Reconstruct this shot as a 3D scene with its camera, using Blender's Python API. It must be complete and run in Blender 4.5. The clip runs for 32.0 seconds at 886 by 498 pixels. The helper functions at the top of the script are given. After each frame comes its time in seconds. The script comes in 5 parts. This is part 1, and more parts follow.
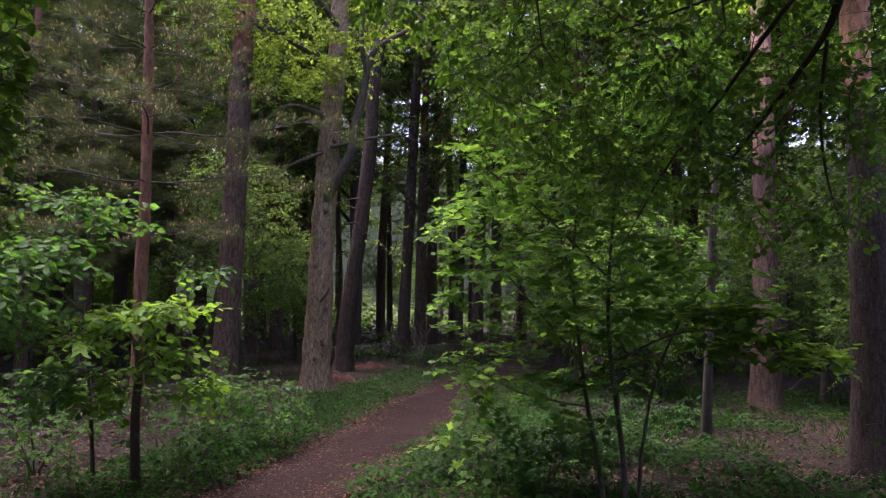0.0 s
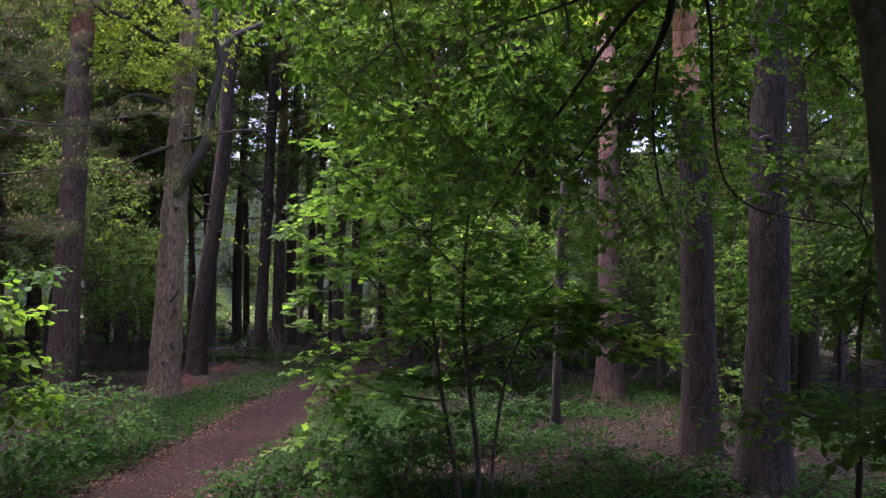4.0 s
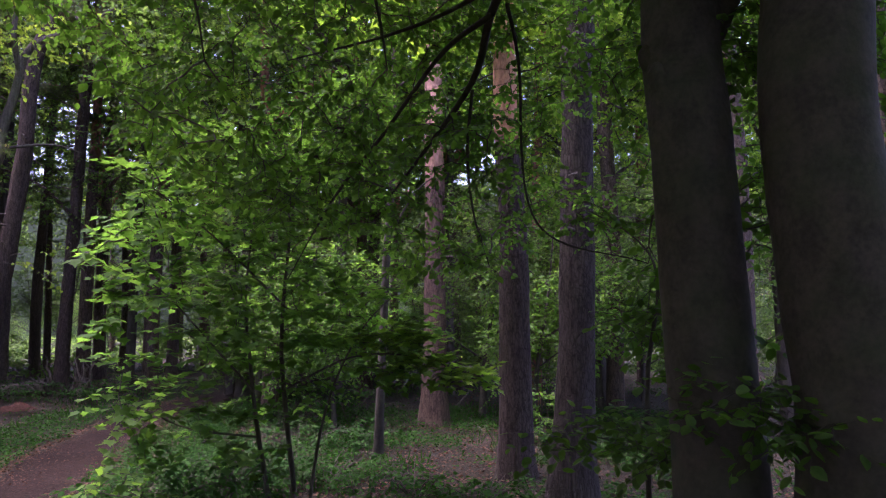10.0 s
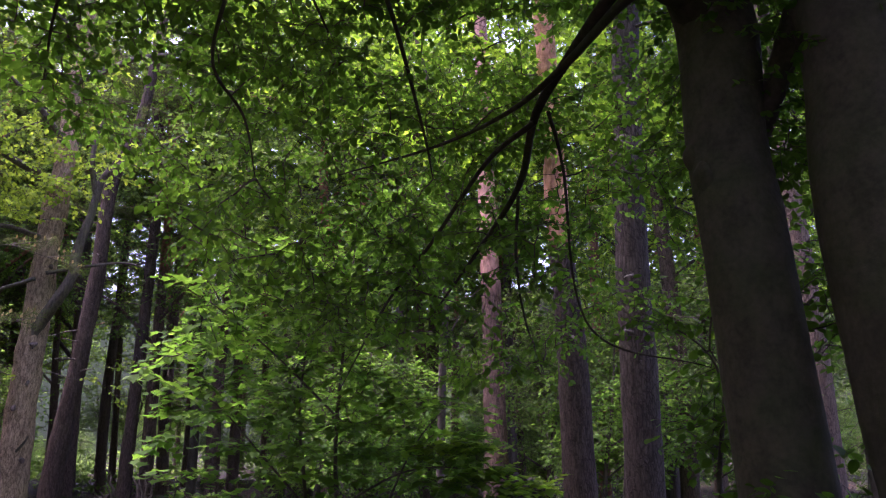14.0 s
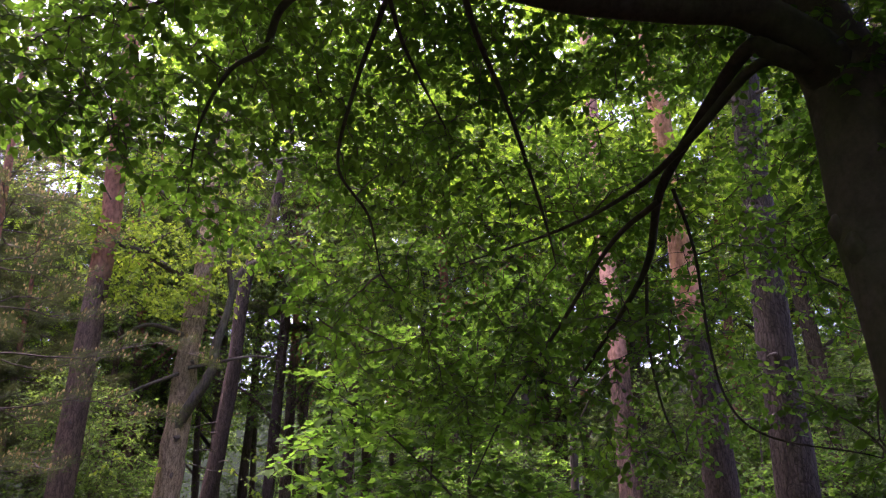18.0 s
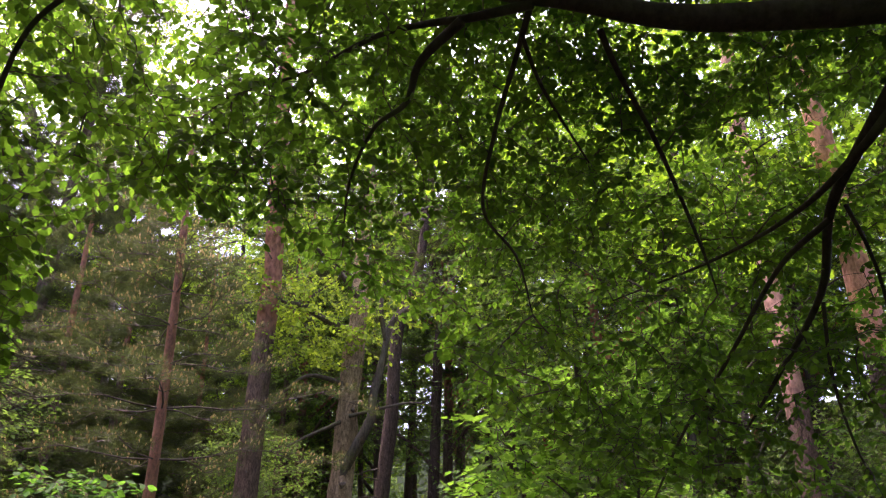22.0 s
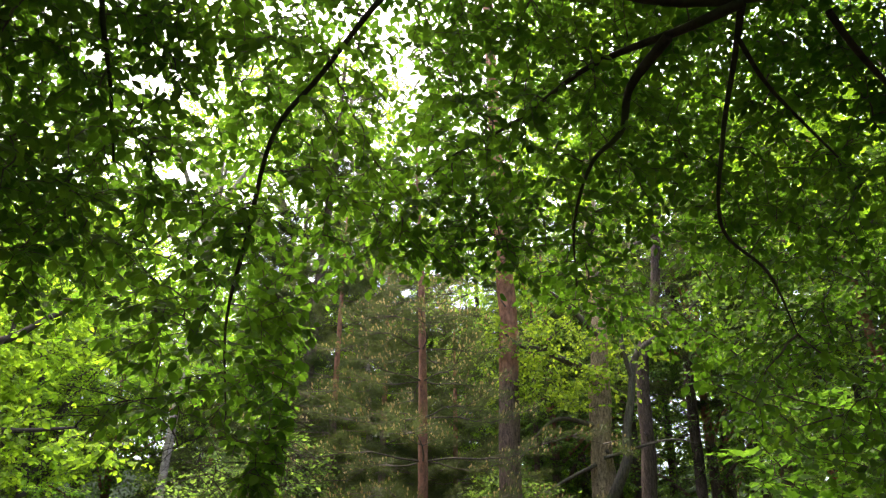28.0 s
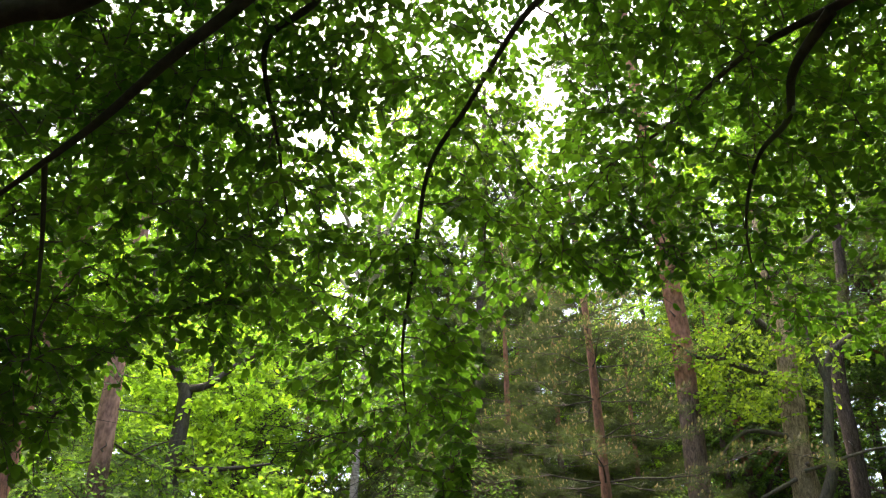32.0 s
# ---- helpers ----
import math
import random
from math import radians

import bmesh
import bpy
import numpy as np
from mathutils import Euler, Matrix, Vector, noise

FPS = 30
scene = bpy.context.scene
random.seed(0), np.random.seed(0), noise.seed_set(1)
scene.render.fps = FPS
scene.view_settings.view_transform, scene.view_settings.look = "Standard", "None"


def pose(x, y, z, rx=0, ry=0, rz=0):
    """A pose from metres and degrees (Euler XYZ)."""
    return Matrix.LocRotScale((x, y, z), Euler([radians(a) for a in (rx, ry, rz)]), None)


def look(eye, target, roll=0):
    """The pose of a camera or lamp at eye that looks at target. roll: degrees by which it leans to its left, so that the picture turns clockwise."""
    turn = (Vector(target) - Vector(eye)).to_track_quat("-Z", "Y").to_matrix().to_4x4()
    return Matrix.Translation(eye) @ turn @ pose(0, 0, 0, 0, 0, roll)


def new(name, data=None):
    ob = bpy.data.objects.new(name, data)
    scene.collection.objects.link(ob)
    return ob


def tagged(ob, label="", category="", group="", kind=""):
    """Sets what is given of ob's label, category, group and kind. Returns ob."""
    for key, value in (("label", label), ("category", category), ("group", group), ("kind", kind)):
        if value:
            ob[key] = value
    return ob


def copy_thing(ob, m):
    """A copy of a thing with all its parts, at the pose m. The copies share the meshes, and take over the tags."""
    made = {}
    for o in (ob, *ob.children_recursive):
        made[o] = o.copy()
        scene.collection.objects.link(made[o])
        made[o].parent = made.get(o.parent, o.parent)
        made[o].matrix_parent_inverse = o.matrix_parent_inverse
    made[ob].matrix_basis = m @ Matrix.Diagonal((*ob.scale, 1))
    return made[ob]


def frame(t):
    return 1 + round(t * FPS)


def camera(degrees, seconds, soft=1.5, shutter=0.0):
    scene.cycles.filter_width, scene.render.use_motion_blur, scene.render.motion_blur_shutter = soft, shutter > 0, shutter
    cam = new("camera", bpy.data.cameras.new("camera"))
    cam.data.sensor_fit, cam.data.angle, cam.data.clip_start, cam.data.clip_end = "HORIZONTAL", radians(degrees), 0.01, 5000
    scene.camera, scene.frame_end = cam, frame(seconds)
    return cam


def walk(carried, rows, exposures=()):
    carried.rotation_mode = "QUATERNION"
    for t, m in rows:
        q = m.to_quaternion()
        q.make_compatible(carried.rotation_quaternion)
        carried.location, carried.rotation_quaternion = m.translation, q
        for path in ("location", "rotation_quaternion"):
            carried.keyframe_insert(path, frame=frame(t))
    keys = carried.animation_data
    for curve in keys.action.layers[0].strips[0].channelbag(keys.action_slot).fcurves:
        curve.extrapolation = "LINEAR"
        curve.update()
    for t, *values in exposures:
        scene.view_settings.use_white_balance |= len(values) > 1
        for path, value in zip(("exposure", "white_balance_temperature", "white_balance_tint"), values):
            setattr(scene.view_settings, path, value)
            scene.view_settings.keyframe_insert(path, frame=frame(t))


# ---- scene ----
# A woodland path under an old beech, seen from one standing place.
cam = camera(62.39, 32.0, soft=1.2)


def aim(x, y, z, yaw, pitch, roll):
    """A camera at x, y, z, turned yaw degrees to the left of +y and pitch degrees up."""
    a, b = radians(yaw), radians(pitch)
    eye = Vector((x, y, z))
    return look(eye, eye + Vector((-math.sin(a) * math.cos(b), math.cos(a) * math.cos(b), math.sin(b))), roll)


# seconds, x, y, z, yaw, pitch, roll
PATH = [
    (0, -0.000, 0.000, 1.600, 1.27, 3.70, 0.70),
    (0.5, 0.007, 0.001, 1.602, -0.07, 3.75, 0.57),
    (1, 0.011, -0.002, 1.605, -1.47, 3.85, 0.41),
    (1.5, 0.015, -0.008, 1.605, -2.73, 3.91, 0.29),
    (2, 0.019, -0.010, 1.603, -4.12, 3.93, 0.17),
    (2.5, 0.019, -0.011, 1.599, -5.45, 3.91, 0.12),
    (3, 0.019, -0.010, 1.597, -6.95, 3.86, 0.10),
    (3.5, 0.027, -0.007, 1.592, -8.28, 3.77, 0.10),
    (5.5, 0.069, 0.008, 1.594, -13.08, 3.66, -0.20),
    (6, 0.080, 0.011, 1.594, -14.11, 3.75, -0.29),
    (6.5, 0.086, 0.012, 1.594, -15.09, 3.80, -0.32),
    (7, 0.089, 0.008, 1.596, -16.15, 3.87, -0.34),
    (7.5, 0.093, 0.004, 1.597, -17.18, 3.95, -0.35),
    (8, 0.099, 0.005, 1.601, -18.35, 4.12, -0.28),
    (8.5, 0.107, 0.011, 1.603, -19.49, 4.36, -0.21),
    (9, 0.112, 0.019, 1.604, -20.77, 4.72, -0.20),
    (9.5, 0.122, 0.022, 1.606, -21.83, 5.18, -0.22),
    (10, 0.135, 0.018, 1.603, -22.63, 5.84, -0.31),
    (10.5, 0.144, 0.014, 1.604, -22.98, 6.58, -0.39),
    (11, 0.152, 0.012, 1.607, -22.91, 7.53, -0.56),
    (11.5, 0.161, 0.015, 1.609, -22.51, 8.65, -0.63),
    (12, 0.173, 0.018, 1.610, -21.82, 9.99, -0.64),
    (12.5, 0.178, 0.021, 1.610, -21.06, 11.23, -0.60),
    (13, 0.186, 0.026, 1.613, -20.05, 12.38, -0.70),
    (13.5, 0.198, 0.035, 1.616, -19.06, 13.29, -0.91),
    (14, 0.204, 0.039, 1.621, -17.99, 14.13, -1.15),
    (14.5, 0.205, 0.046, 1.629, -16.92, 14.86, -1.32),
    (16.5, 0.198, 0.064, 1.664, -11.73, 18.01, -1.24),
    (17, 0.192, 0.069, 1.667, -10.66, 18.85, -1.14),
    (17.5, 0.189, 0.071, 1.670, -9.54, 19.80, -1.07),
    (18, 0.186, 0.072, 1.669, -8.44, 20.66, -1.04),
    (18.5, 0.184, 0.071, 1.669, -7.02, 21.51, -0.93),
    (19, 0.181, 0.075, 1.671, -5.55, 22.15, -0.84),
    (19.5, 0.175, 0.079, 1.672, -3.92, 22.74, -0.76),
    (20, 0.175, 0.089, 1.677, -2.42, 23.13, -0.62),
    (20.5, 0.171, 0.093, 1.681, -0.91, 23.41, -0.60),
    (21, 0.167, 0.096, 1.681, 0.48, 23.64, -0.51),
    (21.5, 0.164, 0.095, 1.677, 2.04, 23.86, -0.39),
    (22, 0.165, 0.093, 1.677, 3.67, 24.03, -0.29),
    (22.5, 0.162, 0.093, 1.679, 5.53, 24.22, -0.27),
    (23, 0.157, 0.100, 1.683, 7.31, 24.43, -0.24),
    (23.5, 0.152, 0.108, 1.689, 9.14, 24.65, -0.30),
    (24, 0.150, 0.111, 1.691, 10.69, 24.89, -0.40),
    (24.5, 0.146, 0.112, 1.692, 12.22, 25.19, -0.48),
    (25, 0.145, 0.110, 1.693, 13.66, 25.49, -0.54),
    (25.5, 0.147, 0.110, 1.695, 15.33, 25.86, -0.41),
    (27.5, 0.140, 0.108, 1.692, 21.70, 26.90, 0.05),
    (28, 0.141, 0.102, 1.688, 23.16, 27.23, 0.19),
    (28.5, 0.139, 0.100, 1.685, 24.84, 27.59, 0.26),
    (29, 0.139, 0.096, 1.682, 26.57, 27.82, 0.60),
    (29.5, 0.136, 0.091, 1.682, 28.21, 27.89, 0.75),
    (30, 0.133, 0.091, 1.681, 30.06, 27.94, 0.89),
    (30.5, 0.129, 0.091, 1.683, 31.77, 27.99, 0.87),
    (31, 0.124, 0.090, 1.685, 33.56, 28.20, 0.72),
    (31.5, 0.121, 0.090, 1.689, 35.18, 28.50, 0.63),
    (32, 0.120, 0.085, 1.688, 36.87, 28.87, 0.71),
]
walk(cam, [(t, aim(*p)) for t, *p in PATH], exposures=[(0, 2.73, 5800, 48), (5, 2.85, 5600, 50), (10, 2.93, 5550, 53), (15, 3.05, 5800, 56), (20, 3.05, 6250, 50), (25, 3.08, 6700, 28), (32, 3.17, 6800, 10)])

# ---- world and sun ----
world = bpy.data.worlds.new("sky")
scene.world = world
world.use_nodes = True
wn = world.node_tree.nodes
sky = wn.new("ShaderNodeTexSky")
sky.sky_type, sky.sun_disc = "NISHITA", False
sky.sun_elevation, sky.sun_rotation = radians(71), radians(-52)
sky.air_density, sky.dust_density, sky.ozone_density = 1.0, 6.0, 1.0
world.node_tree.links.new(sky.outputs[0], wn["Background"].inputs[0])
wn["Background"].inputs[1].default_value = 0.15
sun = new("sun", bpy.data.lights.new("sun", "SUN"))
sun.data.energy, sun.data.angle, sun.data.color = 0.85, radians(45), (1.0, 0.96, 0.88)
sun.matrix_world = look((-9, 7, 34), (0, 0, 0))


# ---- materials ----
def material(name):
    m = bpy.data.materials.new(name)
    m.use_nodes = True
    nt = m.node_tree
    nt.nodes.clear()
    out = nt.nodes.new("ShaderNodeOutputMaterial")
    bsdf = nt.nodes.new("ShaderNodeBsdfPrincipled")
    nt.links.new(bsdf.outputs[0], out.inputs[0])
    return m, nt, bsdf, out


def node(nt, kind, **inputs):
    n = nt.nodes.new(kind)
    for key, value in inputs.items():
        n.inputs[key.replace("_", " ")].default_value = value
    return n


def ramp(nt, source, stops):
    r = nt.nodes.new("ShaderNodeValToRGB")
    while len(r.color_ramp.elements) < len(stops):
        r.color_ramp.elements.new(0.5)
    for e, (at, c) in zip(r.color_ramp.elements, stops):
        e.position, e.color = at, (*c, 1)
    nt.links.new(source, r.inputs[0])
    return r.outputs[0]


def blend(nt, factor, a, b, mode="MIX"):
    m = nt.nodes.new("ShaderNodeMix")
    m.data_type, m.blend_type = "RGBA", mode
    for socket, value in ((m.inputs[0], factor), (m.inputs[6], a), (m.inputs[7], b)):
        if isinstance(value, bpy.types.NodeSocket):
            nt.links.new(value, socket)
        else:
            socket.default_value = value if isinstance(value, float) else (*value, 1)
    return m.outputs[2]


def noise_of(nt, scale, detail=4.0, stretch=(1, 1, 1), rough=0.55):
    co = nt.nodes.new("ShaderNodeTexCoord")
    mp = nt.nodes.new("ShaderNodeMapping")
    mp.inputs["Scale"].default_value = stretch
    nt.links.new(co.outputs["Object"], mp.inputs[0])
    n = node(nt, "ShaderNodeTexNoise", Scale=scale, Detail=detail, Roughness=rough)
    nt.links.new(mp.outputs[0], n.inputs["Vector"])
    return n.outputs["Fac"]


def bump(nt, bsdf, height, strength, distance):
    b = node(nt, "ShaderNodeBump", Strength=strength, Distance=distance)
    nt.links.new(height, b.inputs["Height"])
    nt.links.new(b.outputs[0], bsdf.inputs["Normal"])


def leaf_material(name, dark, light, glow, through_share=0.45, rough=0.7, gloss=0.14):
    """A leaf: two greens that vary from leaf to leaf, part of the light passing through."""
    m, nt, bsdf, out = material(name)
    geo = nt.nodes.new("ShaderNodeNewGeometry")
    tint = ramp(nt, geo.outputs["Random Per Island"], [(0.0, dark), (0.75, light), (1.0, tuple(c * 1.25 for c in light))])
    big = ramp(nt, noise_of(nt, 1.3, 2), [(0.3, (0.72, 0.78, 0.8)), (0.7, (1.15, 1.1, 0.95))])
    base = blend(nt, 1.0, tint, big, "MULTIPLY")
    nt.links.new(base, bsdf.inputs["Base Color"])
    bsdf.inputs["Roughness"].default_value = rough
    bsdf.inputs["Specular IOR Level"].default_value = gloss
    thin = nt.nodes.new("ShaderNodeBsdfTranslucent")
    nt.links.new(blend(nt, 1.0, blend(nt, 1.0, tint, big, "MULTIPLY"), glow, "MULTIPLY"), thin.inputs[0])
    mix = nt.nodes.new("ShaderNodeMixShader")
    mix.inputs[0].default_value = through_share
    nt.links.new(bsdf.outputs[0], mix.inputs[1])
    nt.links.new(thin.outputs[0], mix.inputs[2])
    nt.links.new(mix.outputs[0], out.inputs[0])
    return m


def fissures(nt, scale, stretch):
    """Dark cracks between the plates of old bark: 0 in a crack, 1 on a plate."""
    co, place, cells = nt.nodes.new("ShaderNodeTexCoord"), nt.nodes.new("ShaderNodeMapping"), nt.nodes.new("ShaderNodeTexVoronoi")
    place.inputs["Scale"].default_value = stretch
    cells.feature = "DISTANCE_TO_EDGE"
    cells.inputs["Scale"].default_value = scale
    nt.links.new(co.outputs["Object"], place.inputs["Vector"])
    nt.links.new(blend(nt, 0.06, place.outputs[0], noise_of(nt, 9.0, 3)), cells.inputs["Vector"])
    return cells.outputs["Distance"]


def bark_material(name, dark, light, stretch=(6, 6, 0.7), relief=0.02, upper=None, above=4.3, moss=0.0):
    """Fissured bark; upper: the colour of the thin bark above that height."""
    m, nt, bsdf, out = material(name)
    plates = noise_of(nt, 7.0, 6, stretch, 0.65)
    fine = noise_of(nt, 45.0, 4)
    colour = ramp(nt, plates, [(0.41, dark), (0.58, light)])
    colour = blend(nt, 0.45, colour, ramp(nt, fine, [(0.3, tuple(c * 0.55 for c in light)), (0.7, tuple(c * 1.25 for c in light))]))
    cracks = None
    if relief >= 0.04:
        cracks = fissures(nt, 40.0, (1, 1, 0.2))
        colour = blend(nt, 1.0, colour, ramp(nt, cracks, [(0.0, (0.55, 0.53, 0.52)), (0.16, (1.1, 1.08, 1.06))]), "MULTIPLY")
    if moss:
        colour = blend(nt, ramp(nt, noise_of(nt, 2.2, 5), [(0.5, (0, 0, 0)), (0.68, (moss, moss, moss))]), colour, (0.055, 0.075, 0.03))
    if upper:
        co = nt.nodes.new("ShaderNodeTexCoord")
        sep = nt.nodes.new("ShaderNodeSeparateXYZ")
        nt.links.new(co.outputs["Object"], sep.inputs[0])
        wob = nt.nodes.new("ShaderNodeMath")
        wob.operation = "MULTIPLY_ADD"
        nt.links.new(noise_of(nt, 4.0, 4, (1, 1, 0.4)), wob.inputs[0])
        wob.inputs[1].default_value = 0.7
        nt.links.new(sep.outputs[2], wob.inputs[2])
        step = nt.nodes.new("ShaderNodeMapRange")
        step.inputs[1].default_value, step.inputs[2].default_value = above + 0.15, above + 0.55
        nt.links.new(wob.outputs[0], step.inputs[0])
        flakes = ramp(nt, noise_of(nt, 9.0, 5, (2, 2, 1)), [(0.35, tuple(c * 0.5 for c in upper)), (0.6, upper)])
        colour = blend(nt, step.outputs[0], colour, flakes)
    nt.links.new(colour, bsdf.inputs["Base Color"])
    bsdf.inputs["Roughness"].default_value = 0.92
    bsdf.inputs["Specular IOR Level"].default_value = 0.2
    bump(nt, bsdf, ramp(nt, cracks, [(0.0, (0, 0, 0)), (0.16, (1, 1, 1))]) if cracks else plates, 0.9, relief * 0.16 if cracks else relief)
    return m


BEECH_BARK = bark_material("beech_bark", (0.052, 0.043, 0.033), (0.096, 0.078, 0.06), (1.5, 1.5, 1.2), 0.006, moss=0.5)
# the same beech's bark, the limbs' shade put into its darker colour
SHADED_LIMB_BARK = bark_material("shaded_limb_bark", (0.024, 0.02, 0.015), (0.052, 0.043, 0.032), (2.5, 2.5, 1.5), 0.006, moss=0.5)
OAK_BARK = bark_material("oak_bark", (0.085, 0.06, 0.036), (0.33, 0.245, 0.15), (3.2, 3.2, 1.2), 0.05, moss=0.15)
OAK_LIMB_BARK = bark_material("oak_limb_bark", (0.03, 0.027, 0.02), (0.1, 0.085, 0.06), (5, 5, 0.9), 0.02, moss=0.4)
PINE_BARK = bark_material("pine_bark", (0.036, 0.024, 0.019), (0.14, 0.092, 0.069), (3.4, 3.4, 0.8), 0.045, upper=(0.38, 0.215, 0.155), above=4.0)
DARK_PINE_BARK = bark_material("dark_pine_bark", (0.036, 0.025, 0.019), (0.135, 0.094, 0.07), (3.4, 3.4, 0.8), 0.045, upper=(0.3, 0.14, 0.085), above=5.5)
PLAIN_PINE_BARK = bark_material("plain_pine_bark", (0.04, 0.03, 0.023), (0.13, 0.095, 0.072), (3.4, 3.4, 0.8), 0.045)
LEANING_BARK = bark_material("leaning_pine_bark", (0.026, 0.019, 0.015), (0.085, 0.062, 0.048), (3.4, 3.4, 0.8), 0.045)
# pine barks darkened for the shade round them, below any orange upper bark
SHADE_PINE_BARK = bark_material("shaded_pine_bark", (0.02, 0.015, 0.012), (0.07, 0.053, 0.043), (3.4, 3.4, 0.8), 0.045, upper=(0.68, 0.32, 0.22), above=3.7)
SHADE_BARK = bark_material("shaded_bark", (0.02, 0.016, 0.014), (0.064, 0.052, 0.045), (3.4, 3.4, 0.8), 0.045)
RED_PINE_BARK = bark_material("red_pine_bark", (0.08, 0.042, 0.03), (0.22, 0.105, 0.068), (4, 4, 1.5), 0.01)
BIRCH_BARK = bark_material("birch_bark", (0.09, 0.072, 0.055), (0.38, 0.32, 0.25), (1, 1, 5), 0.004)
TWIG_BARK = bark_material("twig_bark", (0.035, 0.028, 0.022), (0.085, 0.07, 0.055), (3, 3, 1), 0.003)
DEAD_WOOD = bark_material("dead_wood", (0.03, 0.024, 0.019), (0.14, 0.112, 0.088), (5, 5, 1), 0.01)

PALE_ROOT = bark_material("pale_root", (0.06, 0.045, 0.034), (0.2, 0.155, 0.115), (4, 4, 1), 0.006)

BEECH_LEAF = leaf_material("beech_leaf", (0.042, 0.077, 0.018), (0.064, 0.12, 0.026), (2.6, 3.1, 0.8), 0.41)
MAPLE_LEAF = leaf_material("maple_leaf", (0.052, 0.11, 0.025), (0.084, 0.158, 0.034), (2.4, 2.6, 0.9), 0.52, 0.65, 0.14)
# for leaves that stand in the light, which is put into this lighter green
LIT_LEAF = leaf_material("lit_leaf", (0.074, 0.14, 0.018), (0.126, 0.215, 0.026), (2.2, 2.3, 0.8), 0.55, 0.6, 0.2)
GREEN_LEAF = leaf_material("green_leaf", (0.028, 0.075, 0.016), (0.047, 0.115, 0.022), (2.0, 2.1, 0.9), 0.45)
BRIGHT_LEAF = leaf_material("young_leaf", (0.11, 0.19, 0.022), (0.185, 0.295, 0.034), (2.0, 2.1, 1.0), 0.52)
SAPLING_LEAF = leaf_material("sapling_leaf", (0.05, 0.112, 0.013), (0.09, 0.18, 0.018), (2.0, 2.0, 1.0), 0.5)
OAK_LEAF = leaf_material("oak_leaf", (0.11, 0.185, 0.018), (0.19, 0.28, 0.03), (1.5, 1.5, 0.9), 0.5)
WOOD_LEAF = leaf_material("wood_leaf", (0.052, 0.096, 0.03), (0.088, 0.146, 0.044), (2.2, 2.2, 1.0), 0.52)
NEEDLES = leaf_material("pine_needles", (0.036, 0.054, 0.02), (0.072, 0.092, 0.032), (1.6, 1.6, 0.9), 0.36, 0.6)
HERB_LEAF = leaf_material("herb_leaf", (0.016, 0.05, 0.01), (0.03, 0.082, 0.014), (1.6, 1.9, 0.8), 0.32, 0.85, 0.08)
LITTER = leaf_material("dead_leaf", (0.04, 0.022, 0.015), (0.13, 0.072, 0.046), (1.1, 1.0, 0.9), 0.15, 0.75)
CATKIN = leaf_material("pine_flower", (0.22, 0.16, 0.07), (0.36, 0.27, 0.12), (1, 1, 1), 0.15, 0.7)


def soil_material(name, dark, mid, pale):
    m, nt, bsdf, out = material(name)
    broad, fine = noise_of(nt, 0.9, 5), noise_of(nt, 22.0, 6, rough=0.7)
    a = ramp(nt, fine, [(0.3, dark), (0.52, mid), (0.68, pale)])
    b = ramp(nt, fine, [(0.35, tuple(c * 0.7 for c in dark)), (0.65, mid)])
    nt.links.new(blend(nt, ramp(nt, broad, [(0.38, (0, 0, 0)), (0.62, (1, 1, 1))]), a, b), bsdf.inputs["Base Color"])
    bsdf.inputs["Roughness"].default_value = 0.95
    bsdf.inputs["Specular IOR Level"].default_value = 0.15
    bump(nt, bsdf, fine, 1.0, 0.04)
    return m


FLOOR = soil_material("forest_floor", (0.014, 0.0125, 0.0075), (0.034, 0.028, 0.018), (0.066, 0.054, 0.035))
EARTH = soil_material("path_earth", (0.011, 0.006, 0.004), (0.026, 0.0145, 0.0095), (0.062, 0.034, 0.023))
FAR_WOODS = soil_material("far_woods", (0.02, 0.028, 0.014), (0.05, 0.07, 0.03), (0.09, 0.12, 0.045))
# a faint glow added to the backdrop lifts the dark gaps between trunks
haze_glow = FAR_WOODS.node_tree.nodes["Principled BSDF"]
haze_glow.inputs["Emission Color"].default_value, haze_glow.inputs["Emission Strength"].default_value = (0.85, 1.0, 0.68, 1), 0.009


# ---- mesh helpers ----
def mesh_of(name, verts, faces, mat, smooth=False):
    """A mesh from an array of places and an array of equal-sided faces."""
    verts, faces = np.asarray(verts, np.float32), np.asarray(faces, np.int32)
    me = bpy.data.meshes.new(name)
    n, k = faces.shape
    me.vertices.add(len(verts))
    me.vertices.foreach_set("co", verts.ravel())
    me.loops.add(n * k)
    me.loops.foreach_set("vertex_index", faces.ravel())
    me.polygons.add(n)
    me.polygons.foreach_set("loop_start", np.arange(0, n * k, k, dtype=np.int32))
    me.polygons.foreach_set("use_smooth", np.full(n, smooth))
    me.materials.append(mat)
    me.update(calc_edges=True)
    return me


def thing(name, place, label, category, group="", kind=""):
    ob = new(name)
    ob.location = place
    return tagged(ob, label, category, group, kind)


def part(name, verts, faces, mat, parent, label="", smooth=False, kind=""):
    """One mesh under a thing; verts are in the world, and become local to it."""
    origin = np.array(parent.location) + (np.array(parent.parent.location) if parent.parent else 0)
    ob = new(name, mesh_of(name, np.asarray(verts) - origin, faces, mat, smooth))
    ob.parent = parent
    return tagged(ob, label, kind=kind)


